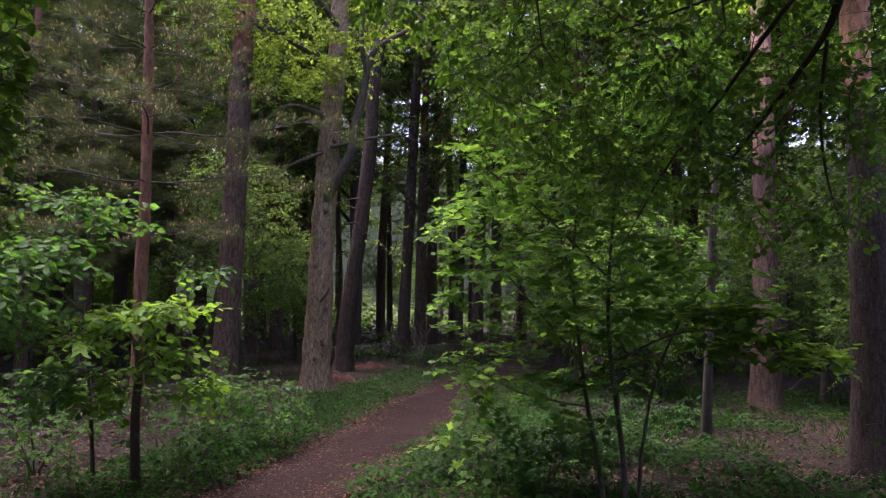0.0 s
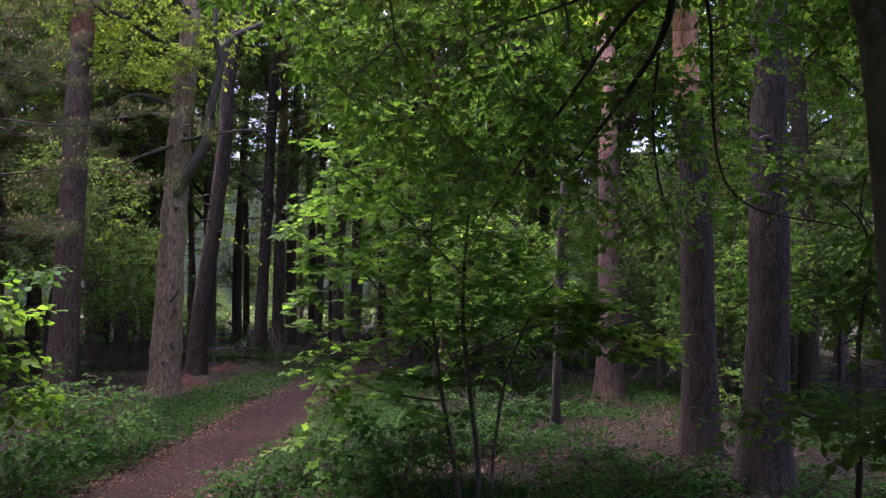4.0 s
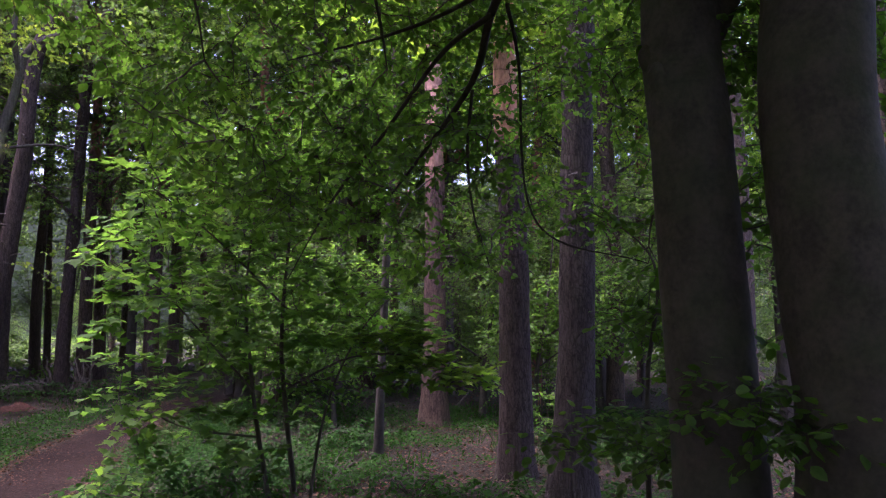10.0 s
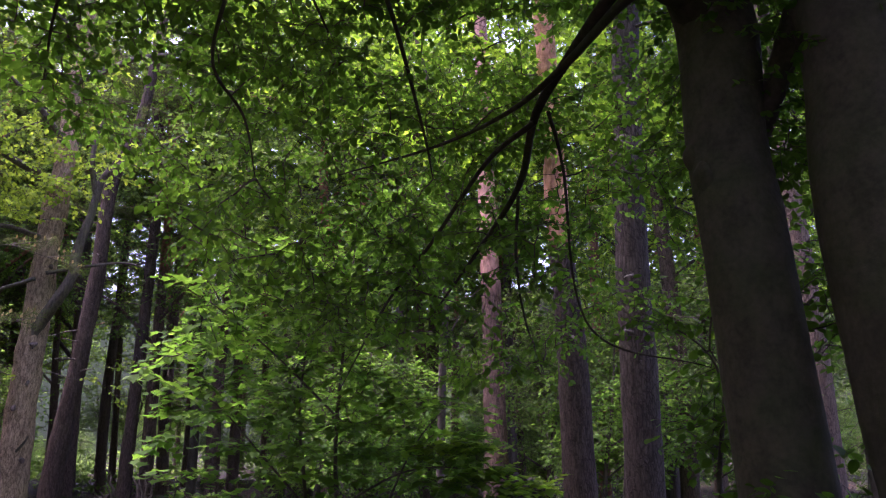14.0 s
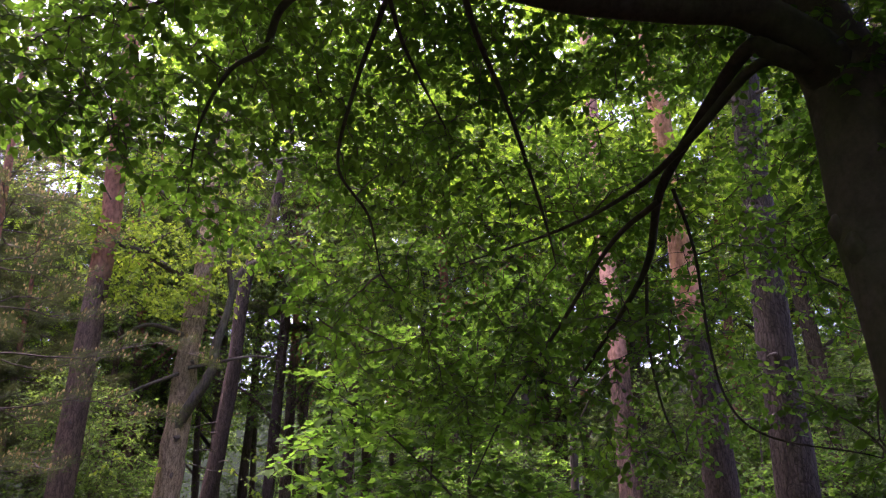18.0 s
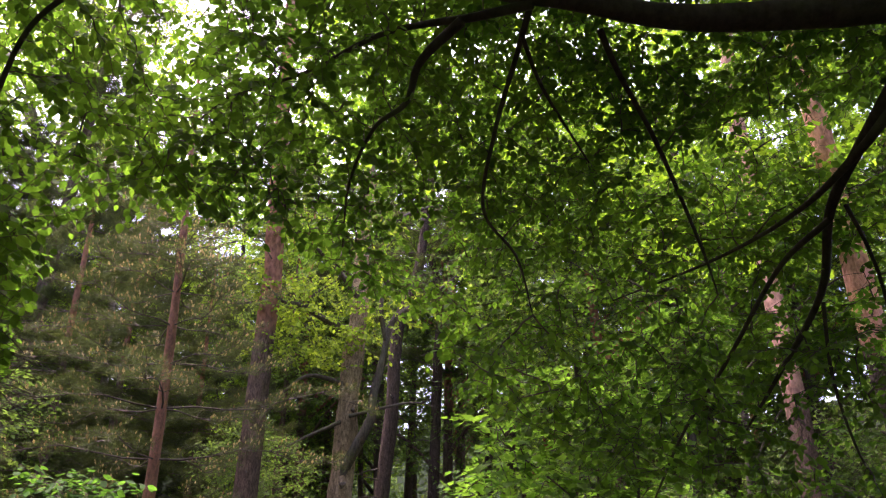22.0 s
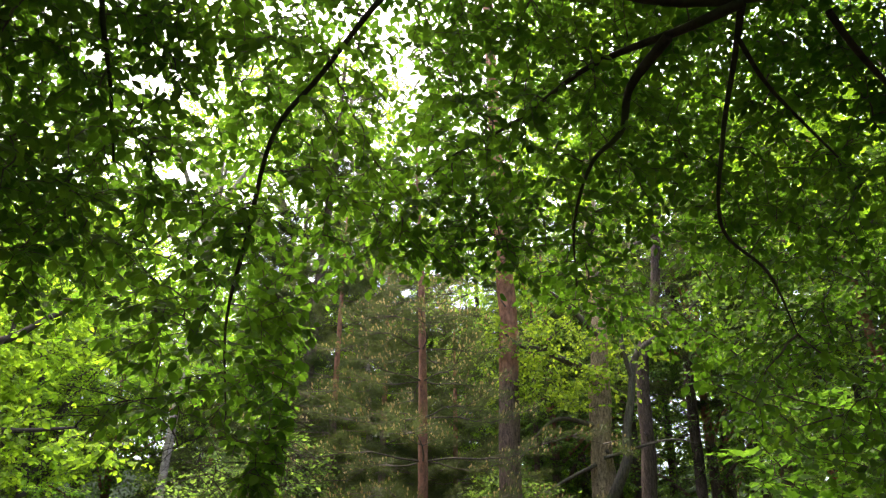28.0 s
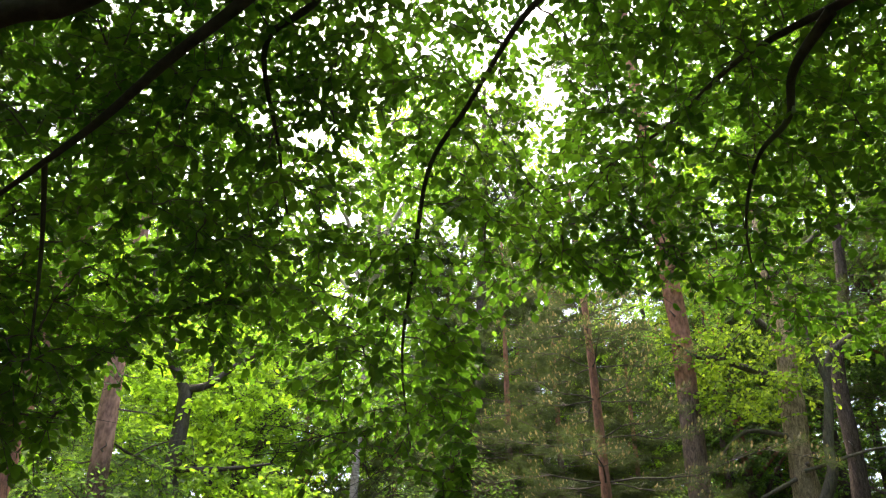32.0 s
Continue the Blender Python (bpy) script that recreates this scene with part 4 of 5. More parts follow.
def build_maple():
    b = foot((1.18, 5.66, 0.00))
    tree = thing("maple_shrub", b, "broad young maple with layered lobed green leaves", "shrub")
    stems = stems_of(tree, (
        [(b[0] - 0.05, b[1], b[2], 0.022), (1.12, 5.89, 0.26, 0.019), (1.02, 5.91, 0.83, 0.017), (0.97, 6.02, 1.36, 0.014), (0.93, 6.03, 1.87, 0.01), (1.02, 6.11, 2.68, 0.005)],
        [(b[0] + 0.08, b[1], b[2], 0.026), (1.31, 5.86, 0.27, 0.022), (1.24, 5.87, 0.88, 0.019), (1.21, 5.98, 1.46, 0.016), (1.27, 6.07, 2.20, 0.012), (1.36, 6.15, 2.93, 0.008), (1.43, 6.24, 3.69, 0.004)],
        [(b[0] + 0.2, b[1] + 0.05, b[2], 0.017), (1.47, 5.92, 0.43, 0.014), (1.61, 5.99, 1.01, 0.011), (1.88, 6.01, 1.55, 0.007), (2.20, 6.01, 1.88, 0.004)],
        [(0.99, 5.92, 1.09, 0.01), (0.67, 5.86, 1.45, 0.008), (0.30, 5.79, 1.85, 0.005), (-0.06, 5.80, 2.07, 0.003)],
        [(1.03, 5.91, 0.74, 0.01), (0.54, 5.88, 0.83, 0.007), (0.18, 5.80, 1.01, 0.004), (-0.00, 5.80, 1.07, 0.002)],
        [(1.25, 5.97, 1.73, 0.01), (0.67, 5.86, 2.27, 0.007), (0.21, 5.80, 2.62, 0.004)],
        [(1.25, 5.97, 1.09, 0.01), (1.73, 5.85, 1.33, 0.008), (2.17, 5.70, 1.35, 0.006), (2.52, 5.45, 1.24, 0.004), (2.82, 5.29, 1.13, 0.002)],
    ))
    rng = np.random.default_rng(51)
    T = np.concatenate([in_ball(rng, c, np.array(r) * 1.12, int(n * 0.31)) for c, r, n in (
        ((0.68, 5.96, 1.72), (0.85, 0.8, 0.45), 300), ((0.21, 5.80, 2.25), (0.5, 0.7, 0.5), 190), ((0.87, 6.04, 2.66), (0.8, 0.8, 0.55), 320), ((1.45, 6.13, 2.21), (0.7, 0.8, 0.7), 260), ((0.26, 5.79, 1.10), (0.36, 0.6, 0.3), 90),
        ((1.95, 6.10, 1.65), (0.6, 0.7, 0.35), 150), ((0.67, 5.86, 0.83), (0.7, 0.6, 0.35), 90), ((2.09, 5.73, 1.34), (0.25, 0.3, 0.1), 50),
        ((1.42, 6.03, 1.18), (0.7, 0.7, 0.4), 60), ((0.17, 5.60, 0.44), (0.5, 0.5, 0.2), 22), ((1.71, 6.58, 3.28), (0.9, 0.8, 0.6), 260))])
    # flat sprays at the shoots' ends, the light they catch put into their colour
    Y = np.concatenate([in_ball(rng, c, r, n) for c, r, n in (((2.3, 5.5, 1.31), (0.3, 0.16, 0.04), 34), ((2.62, 5.4, 1.2), (0.3, 0.14, 0.035), 40), ((2.05, 5.6, 1.52), (0.32, 0.18, 0.04), 30))])
    dress(tree, stems, Y, 53, LOBED, LIT_LEAF, 0.082, 0.045, 0.22, sag=0.03, first=0.004, droop=0.1, flat=0.16)
    # leaves in flat layers with air between them
    T[:, 2] = np.round(T[:, 2] / 0.2 + 0.4 * T[:, 0]) * 0.2 - 0.08 * T[:, 0] + rng.normal(0, 0.02, len(T))
    dress(tree, stems, T, 52, LOBED, MAPLE_LEAF, 0.076, 0.042, 0.28, 300, sag=0.06, first=0.006, droop=0.18, flat=0.2)


def build_saplings():
    b = foot((-2.65, 6.10, 0.00))
    tree = thing("sapling", b, "young tree with bright yellow-green leaves beside the path", "sapling")
    stems = stems_of(tree, (
        [(b[0], b[1], b[2], 0.045), (-2.57, 5.86, 0.60, 0.038), (-2.56, 5.87, 1.05, 0.032), (-2.61, 5.84, 1.23, 0.018), (-2.65, 5.72, 1.37, 0.01), (-2.66, 5.60, 1.50, 0.005)],
        [(-2.56, 5.87, 1.00, 0.025), (-2.48, 5.90, 1.23, 0.016), (-2.32, 5.86, 1.37, 0.008), (-2.09, 5.84, 1.42, 0.004)],
        [(-2.56, 5.86, 1.14, 0.018), (-2.56, 5.87, 1.41, 0.012), (-2.58, 5.85, 1.68, 0.006)],
    ))
    rng = np.random.default_rng(61)
    T = np.concatenate([in_ball(rng, c, r, n) for c, r, n in (
        ((-2.65, 5.72, 1.39), (0.28, 0.4, 0.1), 34), ((-2.25, 5.78, 1.48), (0.24, 0.4, 0.08), 24), ((-2.83, 5.52, 1.25), (0.25, 0.4, 0.08), 18), ((-2.31, 5.86, 1.14), (0.35, 0.4, 0.12), 24), ((-2.73, 5.79, 0.88), (0.4, 0.4, 0.22), 26), ((-2.18, 6.02, 0.81), (0.3, 0.4, 0.14), 18))])
    dress(tree, stems, T, 62, OVAL, SAPLING_LEAF, 0.08, 0.05, 0.26, 250, sag=0.05, first=0.005, flat=0.35)

    b = foot((-3.10, 6.29, 0.00))
    tree = thing("sapling", b, "thin leafy sapling with mid-green leaves", "sapling")
    stems = stems_of(tree, ([(b[0], b[1], b[2], 0.02), (-3.09, 6.17, 0.64, 0.017), (-3.14, 6.14, 1.21, 0.014), (-3.17, 6.13, 1.83, 0.01), (-3.25, 5.97, 2.24, 0.005)],
                            [(-3.15, 6.14, 1.40, 0.01), (-3.24, 5.75, 1.67, 0.006), (-3.32, 5.35, 1.79, 0.003)],))
    T = np.concatenate([in_ball(rng, c, r, int(n * 0.55)) for c, r, n in (
        ((-3.22, 5.53, 1.89), (0.55, 0.5, 0.2), 80), ((-3.22, 5.30, 1.42), (0.45, 0.5, 0.2), 80), ((-3.16, 5.80, 2.31), (0.45, 0.4, 0.15), 50), ((-2.91, 6.15, 2.26), (0.4, 0.4, 0.12), 30), ((-3.18, 5.78, 0.87), (0.5, 0.5, 0.3), 60), ((-2.29, 6.83, 1.76), (0.3, 0.3, 0.08), 18), ((-3.49, 5.12, 1.66), (0.6, 0.6, 0.5), 90))])
    dress(tree, stems, T, 63, OVAL, GREEN_LEAF, 0.082, 0.05, 0.28, 250, sag=0.05, first=0.005, flat=0.35)

    b = foot((3.44, 4.31, 0.00))
    tree = thing("sapling", b, "slim sapling standing dark before the beech trunks", "sapling")
    stems = stems_of(tree, ([(b[0], b[1], b[2], 0.018), (2.52, 3.09, 0.73, 0.015), (2.53, 3.08, 1.34, 0.012), (2.58, 3.04, 1.79, 0.008), (2.57, 3.18, 2.04, 0.005), (2.34, 3.46, 2.28, 0.002)],
                            [(2.53, 3.08, 1.00, 0.006), (2.58, 2.78, 1.10, 0.004), (2.59, 2.49, 1.09, 0.002)], [(2.53, 3.08, 0.95, 0.006), (2.27, 3.15, 1.04, 0.004), (2.06, 3.17, 1.07, 0.002)]))
    T = np.concatenate([in_ball(rng, c, r, n) for c, r, n in (((2.19, 3.08, 1.05), (0.35, 0.3, 0.1), 34), ((2.38, 2.56, 1.09), (0.35, 0.35, 0.13), 40), ((2.21, 2.16, 1.32), (0.3, 0.3, 0.12), 24), ((2.58, 3.17, 1.62), (0.4, 0.4, 0.3), 30), ((2.29, 1.93, 1.27), (0.3, 0.25, 0.12), 22))])
    dress(tree, stems, T, 65, OVAL, BEECH_LEAF, 0.06, 0.05, 0.26, 100, sag=0.05, first=0.004, flat=0.35)


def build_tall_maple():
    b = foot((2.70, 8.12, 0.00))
    tree = thing("maple_tree", b, "slender tall maple behind the shrub, its lobed leaves coloured as if lit", "tree")
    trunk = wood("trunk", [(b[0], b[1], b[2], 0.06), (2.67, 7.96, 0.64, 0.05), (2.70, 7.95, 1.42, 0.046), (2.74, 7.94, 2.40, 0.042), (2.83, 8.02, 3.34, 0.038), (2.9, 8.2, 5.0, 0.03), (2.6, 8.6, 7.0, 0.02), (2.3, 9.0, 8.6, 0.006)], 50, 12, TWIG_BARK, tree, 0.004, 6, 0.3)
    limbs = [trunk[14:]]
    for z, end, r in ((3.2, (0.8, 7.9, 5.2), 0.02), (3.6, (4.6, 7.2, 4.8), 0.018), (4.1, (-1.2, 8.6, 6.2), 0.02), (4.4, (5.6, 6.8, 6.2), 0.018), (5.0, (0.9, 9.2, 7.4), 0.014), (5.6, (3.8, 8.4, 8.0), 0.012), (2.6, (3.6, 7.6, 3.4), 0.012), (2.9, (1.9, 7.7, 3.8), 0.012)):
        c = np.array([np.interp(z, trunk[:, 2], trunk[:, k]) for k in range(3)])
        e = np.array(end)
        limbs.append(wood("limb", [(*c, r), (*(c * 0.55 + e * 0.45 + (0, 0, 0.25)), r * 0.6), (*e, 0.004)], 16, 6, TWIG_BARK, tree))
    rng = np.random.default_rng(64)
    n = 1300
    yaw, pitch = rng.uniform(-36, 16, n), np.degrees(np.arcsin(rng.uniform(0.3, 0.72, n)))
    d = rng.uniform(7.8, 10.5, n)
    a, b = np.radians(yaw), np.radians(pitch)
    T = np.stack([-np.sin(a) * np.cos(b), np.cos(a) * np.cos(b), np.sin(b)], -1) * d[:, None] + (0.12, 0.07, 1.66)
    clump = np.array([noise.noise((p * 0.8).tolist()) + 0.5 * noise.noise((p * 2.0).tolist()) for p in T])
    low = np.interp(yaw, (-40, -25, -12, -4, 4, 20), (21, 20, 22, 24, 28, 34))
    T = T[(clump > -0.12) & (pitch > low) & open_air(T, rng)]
    dress(tree, limbs, T, 64, FAR_LOBED, LIT_LEAF, 0.1, 0.07, 0.42, keep=open_air, sag=0.05, first=0.008, flat=0.5, side=3, spray=1.5)


def build_bush(place, wide, high, seed, mat, n, size=0.058):
    b = foot(place)
    tree = thing("bush", b, "low leafy green bush beside the path", "bush", "bushes along the path")
    rng = np.random.default_rng(seed)
    stems = []
    for k in range(6):
        w = rng.uniform(0, 6.3)
        stems.append(wood("stem", [(b[0], b[1], b[2], 0.01), (b[0] + math.cos(w) * wide * 0.3, b[1] + math.sin(w) * wide * 0.3, high * 0.55, 0.006), (b[0] + math.cos(w) * wide * 0.6, b[1] + math.sin(w) * wide * 0.6, high * 0.9, 0.002)], 10, 5, TWIG_BARK, tree))
    T = in_ball(rng, (b[0], b[1], high * 0.55), (wide, wide, high * 0.45), int(n * 0.6))
    T[:, 2] = np.maximum(T[:, 2], 0.06)
    dress(tree, stems, T, seed + 1, OVAL, mat, size, 0.036, 0.25, sag=0.08, first=0.004, flat=0.4)


build_maple()
build_saplings()
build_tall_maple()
for i, (p, wide, high, mat, n) in enumerate((
        ((-2.3, 7.55, 0.00), 0.8, 0.85, GREEN_LEAF, 260), ((-2.32, 6.35, 0.00), 0.6, 0.5, HERB_LEAF, 90), ((-3.70, 6.45, 0.00), 0.9, 0.8, GREEN_LEAF, 130), ((0.71, 6.19, 0.00), 0.7, 0.6, HERB_LEAF, 120), ((0.06, 6.51, 0.00), 0.5, 0.45, HERB_LEAF, 80),
        ((5.37, 8.67, -0.00), 0.5, 0.9, MAPLE_LEAF, 60), ((5.99, 10.17, 0.00), 0.9, 1.0, MAPLE_LEAF, 90), ((3.39, 11.96, 0.00), 0.9, 0.6, HERB_LEAF, 90), ((-2.34, 17.85, -0.00), 1.1, 0.5, HERB_LEAF, 100), ((-0.65, 16.68, 0.00), 0.9, 0.5, HERB_LEAF, 80), ((-0.49, 5.94, 0.00), 0.35, 0.3, HERB_LEAF, 40), ((0.95, 7.28, 0.00), 0.8, 0.4, HERB_LEAF, 120), ((1.88, 7.30, 0.00), 0.8, 0.35, HERB_LEAF, 110), ((2.55, 6.52, 0.00), 0.7, 0.3, HERB_LEAF, 80), ((2.91, 5.83, 0.00), 0.6, 0.3, HERB_LEAF, 60), ((2.93, 9.18, 0.00), 0.8, 0.35, HERB_LEAF, 90), ((2.01, 9.15, 0.00), 0.9, 0.4, HERB_LEAF, 110))):
    build_bush(p, wide, high, 70 + 3 * i, mat, n)


# ---- the root plate, mounds and logs ----
def build_root_plate():
    c = np.array(foot((-1.47, 18.64, -0.00)))
    ob = thing("tree_root", tuple(c), "upturned tangle of dead roots and earth", "root")
    rng = np.random.default_rng(81)
    for k in range(16):
        w = rng.uniform(-0.3, 3.4)
        long = rng.uniform(0.5, 1.3)
        u = np.linspace(0, 1, 7)[:, None]
        line = c + (0, 0, 0.1) + np.array([math.cos(w) * 0.9, rng.uniform(-0.3, 0.3), abs(math.sin(w)) * 0.8]) * u * long + rng.normal(0, 0.07, (7, 3)) * u
        part("root", *tube(np.hstack([line, np.linspace(0.06, 0.012, 7)[:, None]]), 6), DEAD_WOOD, ob, smooth=True)
    for k in range(7):
        w = rng.uniform(0.4, 2.6)
        u = np.linspace(0, 1, 7)[:, None]
        line = c + (0.5, -0.25, 0.0) + np.array([math.cos(w) * 0.35, -0.1, 0.95]) * u * rng.uniform(0.5, 1.0) + rng.normal(0, 0.06, (7, 3)) * u
        part("root", *tube(np.hstack([line, np.linspace(0.045, 0.015, 7)[:, None]]), 6), PALE_ROOT, ob, "pale bare root", smooth=True)
    log = np.array([c + (-0.2, 0.3, 0.25), c + (-0.9, 0.6, 0.15), c + (-1.9, 1.0, 0.12)])
    part("stem", *tube(spline(np.hstack([log, [[0.2], [0.16], [0.12]]]), 14), 14, 0.02, 3), DEAD_WOOD, ob, smooth=True)


def build_mound(place, wide, high, label, seed, mat):
    c = foot(place)
    r, a = np.linspace(0, 1, 9), np.linspace(0, 2 * np.pi, 24, endpoint=False)
    v = [(c[0] + q * wide * math.cos(w), c[1] + q * wide * 0.8 * math.sin(w), c[2] + high * (math.cos(q * math.pi) * 0.5 + 0.5) * (1 + 0.5 * noise.noise((q * 3 * math.cos(w) + seed, q * 3 * math.sin(w), 0.0)))) for q in r for w in a]
    i, j = np.meshgrid(np.arange(8), np.arange(24), indexing="ij")
    f = np.stack([i * 24 + j, (i + 1) * 24 + j, (i + 1) * 24 + (j + 1) % 24, i * 24 + (j + 1) % 24], -1).reshape(-1, 4)
    ob = new("mound", mesh_of("mound", np.array(v) - np.array(c), f, mat, True))
    ob.location = c
    tagged(ob, label, "mound")


def build_log(a, b, radius, seed, label):
    a, b = np.array(foot(a)), np.array(foot(b))
    ob = thing("fallen_branch", tuple(a), label, "branch")
    mid = (a + b) / 2 + (0, 0, radius * 1.5)
    part("stem", *tube(spline([(*(a + (0, 0, radius)), radius), (*mid, radius * 0.8), (*(b + (0, 0, radius)), radius * 0.4)], 16), 8, radius * 0.2, seed), DEAD_WOOD, ob, smooth=True)


MOUND = soil_material("needle_mound", (0.04, 0.018, 0.012), (0.08, 0.036, 0.025), (0.14, 0.07, 0.05))
build_root_plate()
build_mound((-2.21, 13.71, 0.00), 0.5, 0.22, "reddish mound of needles at the foot of the oak", 1, MOUND)
build_mound((-1.94, 16.23, 0.00), 0.55, 0.16, "reddish mound of needles beside the path", 5, MOUND)
build_mound((-2.77, 12.11, 0.00), 0.34, 0.16, "dark heap of rotten wood beside the oak", 9, SHADE_BARK)
for i, (a, b, r) in enumerate((((6.06, 13.63, 0.00), (4.95, 9.95, 0.00), 0.03), ((6.00, 13.44, 0.00), (8.61, 18.05, 0.00), 0.025), ((-6.04, 11.33, 0.00), (-4.46, 9.82, 0.00), 0.03), ((-1.41, 8.84, -0.00), (-1.08, 8.34, 0.00), 0.008), ((-4.50, 7.59, -0.00), (-4.36, 8.22, 0.00), 0.05))):
    build_log(a, b, r, i, "bare fallen branch lying on the forest floor")


# ---- trees of the wood around ----
def tall_pine(seed):
    tree = thing("pine_tree", (0, 0, 0), "tall dark pine of the wood with a high crown", "tree", "pines of the wood")
    rng = np.random.default_rng(seed)
    lean = rng.normal(0, 0.25, 2)
    trunk = wood("trunk", [(0, 0, -0.1, 0.19), (0.05, 0, 3, 0.165), (lean[0] * 0.5, lean[1] * 0.5, 8, 0.13), (lean[0], lean[1], 16, 0.05)], 40, 12, PLAIN_PINE_BARK, tree, 0.012, seed, 0.2)
    stubs(tree, trunk, rng, 10, 2.5, 9, 0.9)
    boughs = []
    for z in np.arange(8.5, 15.5, 0.6):
        for k in range(4):
            w = rng.uniform(0, 6.3)
            boughs.append(pine_bough(rng, np.array([np.interp(z, trunk[:, 2], trunk[:, k]) for k in range(3)]), unit(np.array([math.cos(w), math.sin(w), 0.25])), rng.uniform(0.9, 2.2)))
    part("boughs", *joined([tube(w, 4) for w in boughs]), DEAD_WOOD, tree, smooth=True, kind="stuff")
    needled(tree, boughs, rng, 16, 0.14)
    return tree


def young_pine(seed):
    tree = thing("pine_tree", (0, 0, 0), "young pine with dark drooping tiers of needles", "tree", "young pines")
    rng = np.random.default_rng(seed)
    trunk = wood("trunk", [(0, 0, -0.1, 0.1), (0.03, 0.02, 3, 0.08), (0.05, 0, 9, 0.02)], 30, 10, DARK_PINE_BARK, tree, 0.006, seed, 0.2)
    boughs = []
    for z in np.arange(2.2, 8.8, 0.5):
        t = rng.uniform(0, 6.3)
        for k in range(5):
            w = t + k * 1.25 + rng.normal(0, 0.2)
            boughs.append(pine_bough(rng, np.array((0.03, 0.01, z)), unit(np.array([math.cos(w), math.sin(w), 0.12])), rng.uniform(0.8, 1.1) * np.interp(z, (2, 4, 9), (1.5, 2.0, 0.5))))
    part("boughs", *joined([tube(w, 4) for w in boughs]), DEAD_WOOD, tree, smooth=True, kind="stuff")
    needled(tree, boughs, rng, 20, 0.11)
    return tree


def broadleaf(seed, high, low, wide, mat, n, size, bark, group, label, lean=0.3, thick=1.0):
    tree = thing("broadleaf_tree", (0, 0, 0), label, "tree", group)
    rng = np.random.default_rng(seed)
    x, y = rng.normal(0, lean, 2)
    trunk = wood("trunk", [(0, 0, -0.1, 0.014 * high * thick), (x * 0.3, y * 0.3, high * 0.3, 0.011 * high * thick), (x, y, high * 0.65, 0.007 * high * thick), (x * 1.4, y * 1.4, high * 0.97, 0.002 * high)], 30, 10, bark, tree, 0.004, seed, 0.25)
    limbs = [trunk[8:]]
    for k in range(9):
        z = rng.uniform(low, high * 0.8)
        c = np.array([np.interp(z, trunk[:, 2], trunk[:, i]) for i in range(3)])
        w = k * 2.4 + rng.normal(0, 0.3)
        r = wide * rng.uniform(0.6, 0.95)
        limbs.append(wood("limb", [(*c, 0.005 * high), (*(c + (math.cos(w) * r * 0.5, math.sin(w) * r * 0.5, 0.09 * high)), 0.003 * high), (*(c + (math.cos(w) * r, math.sin(w) * r, 0.12 * high)), 0.001 * high)], 10, 5, bark, tree))
    T = in_ball(rng, (x, y, (high + low) / 2), (wide, wide, (high - low) / 2), n)
    clump = np.array([noise.noise((p * 0.9 + seed).tolist()) for p in T])
    dress(tree, limbs, T[clump > -0.12], seed + 1, FAR_LEAF, mat, size, 0.065, 0.5, sag=0.05, first=0.012, flat=0.5, side=3, spray=1.6)
    return tree


def spot(yaw, d):
    a = radians(yaw)
    x, y = -math.sin(a) * d, math.cos(a) * d
    return x, y, rise(x, y) - 0.03


def plant(ob, yaw, d, turn, scale=1.0):
    c = copy_thing(ob, pose(*spot(yaw, d), 0, 0, turn))
    c.scale = (scale, scale, scale)
    return c


KINDS = {
    "tall": [tall_pine(101), tall_pine(102)],
    "young": [young_pine(103), young_pine(104)],
    "broad": [broadleaf(105, 12, 3.0, 3.0, WOOD_LEAF, 2000, 0.105, DARK_PINE_BARK, "trees of the wood", "broadleaf tree with a loose light-green crown"),
              broadleaf(107, 14, 4.5, 3.2, BRIGHT_LEAF, 2000, 0.105, TWIG_BARK, "trees of the wood", "tree with a loose yellow-green spring crown"),
              broadleaf(113, 13, 3.0, 3.0, BRIGHT_LEAF, 850, 0.11, TWIG_BARK, "trees of the wood", "airy tree with a thin yellow-green spring crown")],
    "high": [broadleaf(115, 17, 8.5, 3.2, BRIGHT_LEAF, 750, 0.12, BIRCH_BARK, "birches of the wood", "slender birch with a high airy yellow-green crown", thick=0.45)],
    "lime": [broadleaf(117, 16, 6.0, 3.4, LIT_LEAF, 1300, 0.12, TWIG_BARK, "limes of the wood", "tall slim tree with a green crown coloured as if lit", thick=0.5)],
    "under": [broadleaf(109, 4.5, 0.8, 1.5, WOOD_LEAF, 800, 0.085, TWIG_BARK, "young trees of the wood", "young tree with light-green leaves low down"),
              broadleaf(111, 3.2, 0.4, 1.2, MAPLE_LEAF, 650, 0.085, TWIG_BARK, "young trees of the wood", "leafy young tree in the shade")],
}
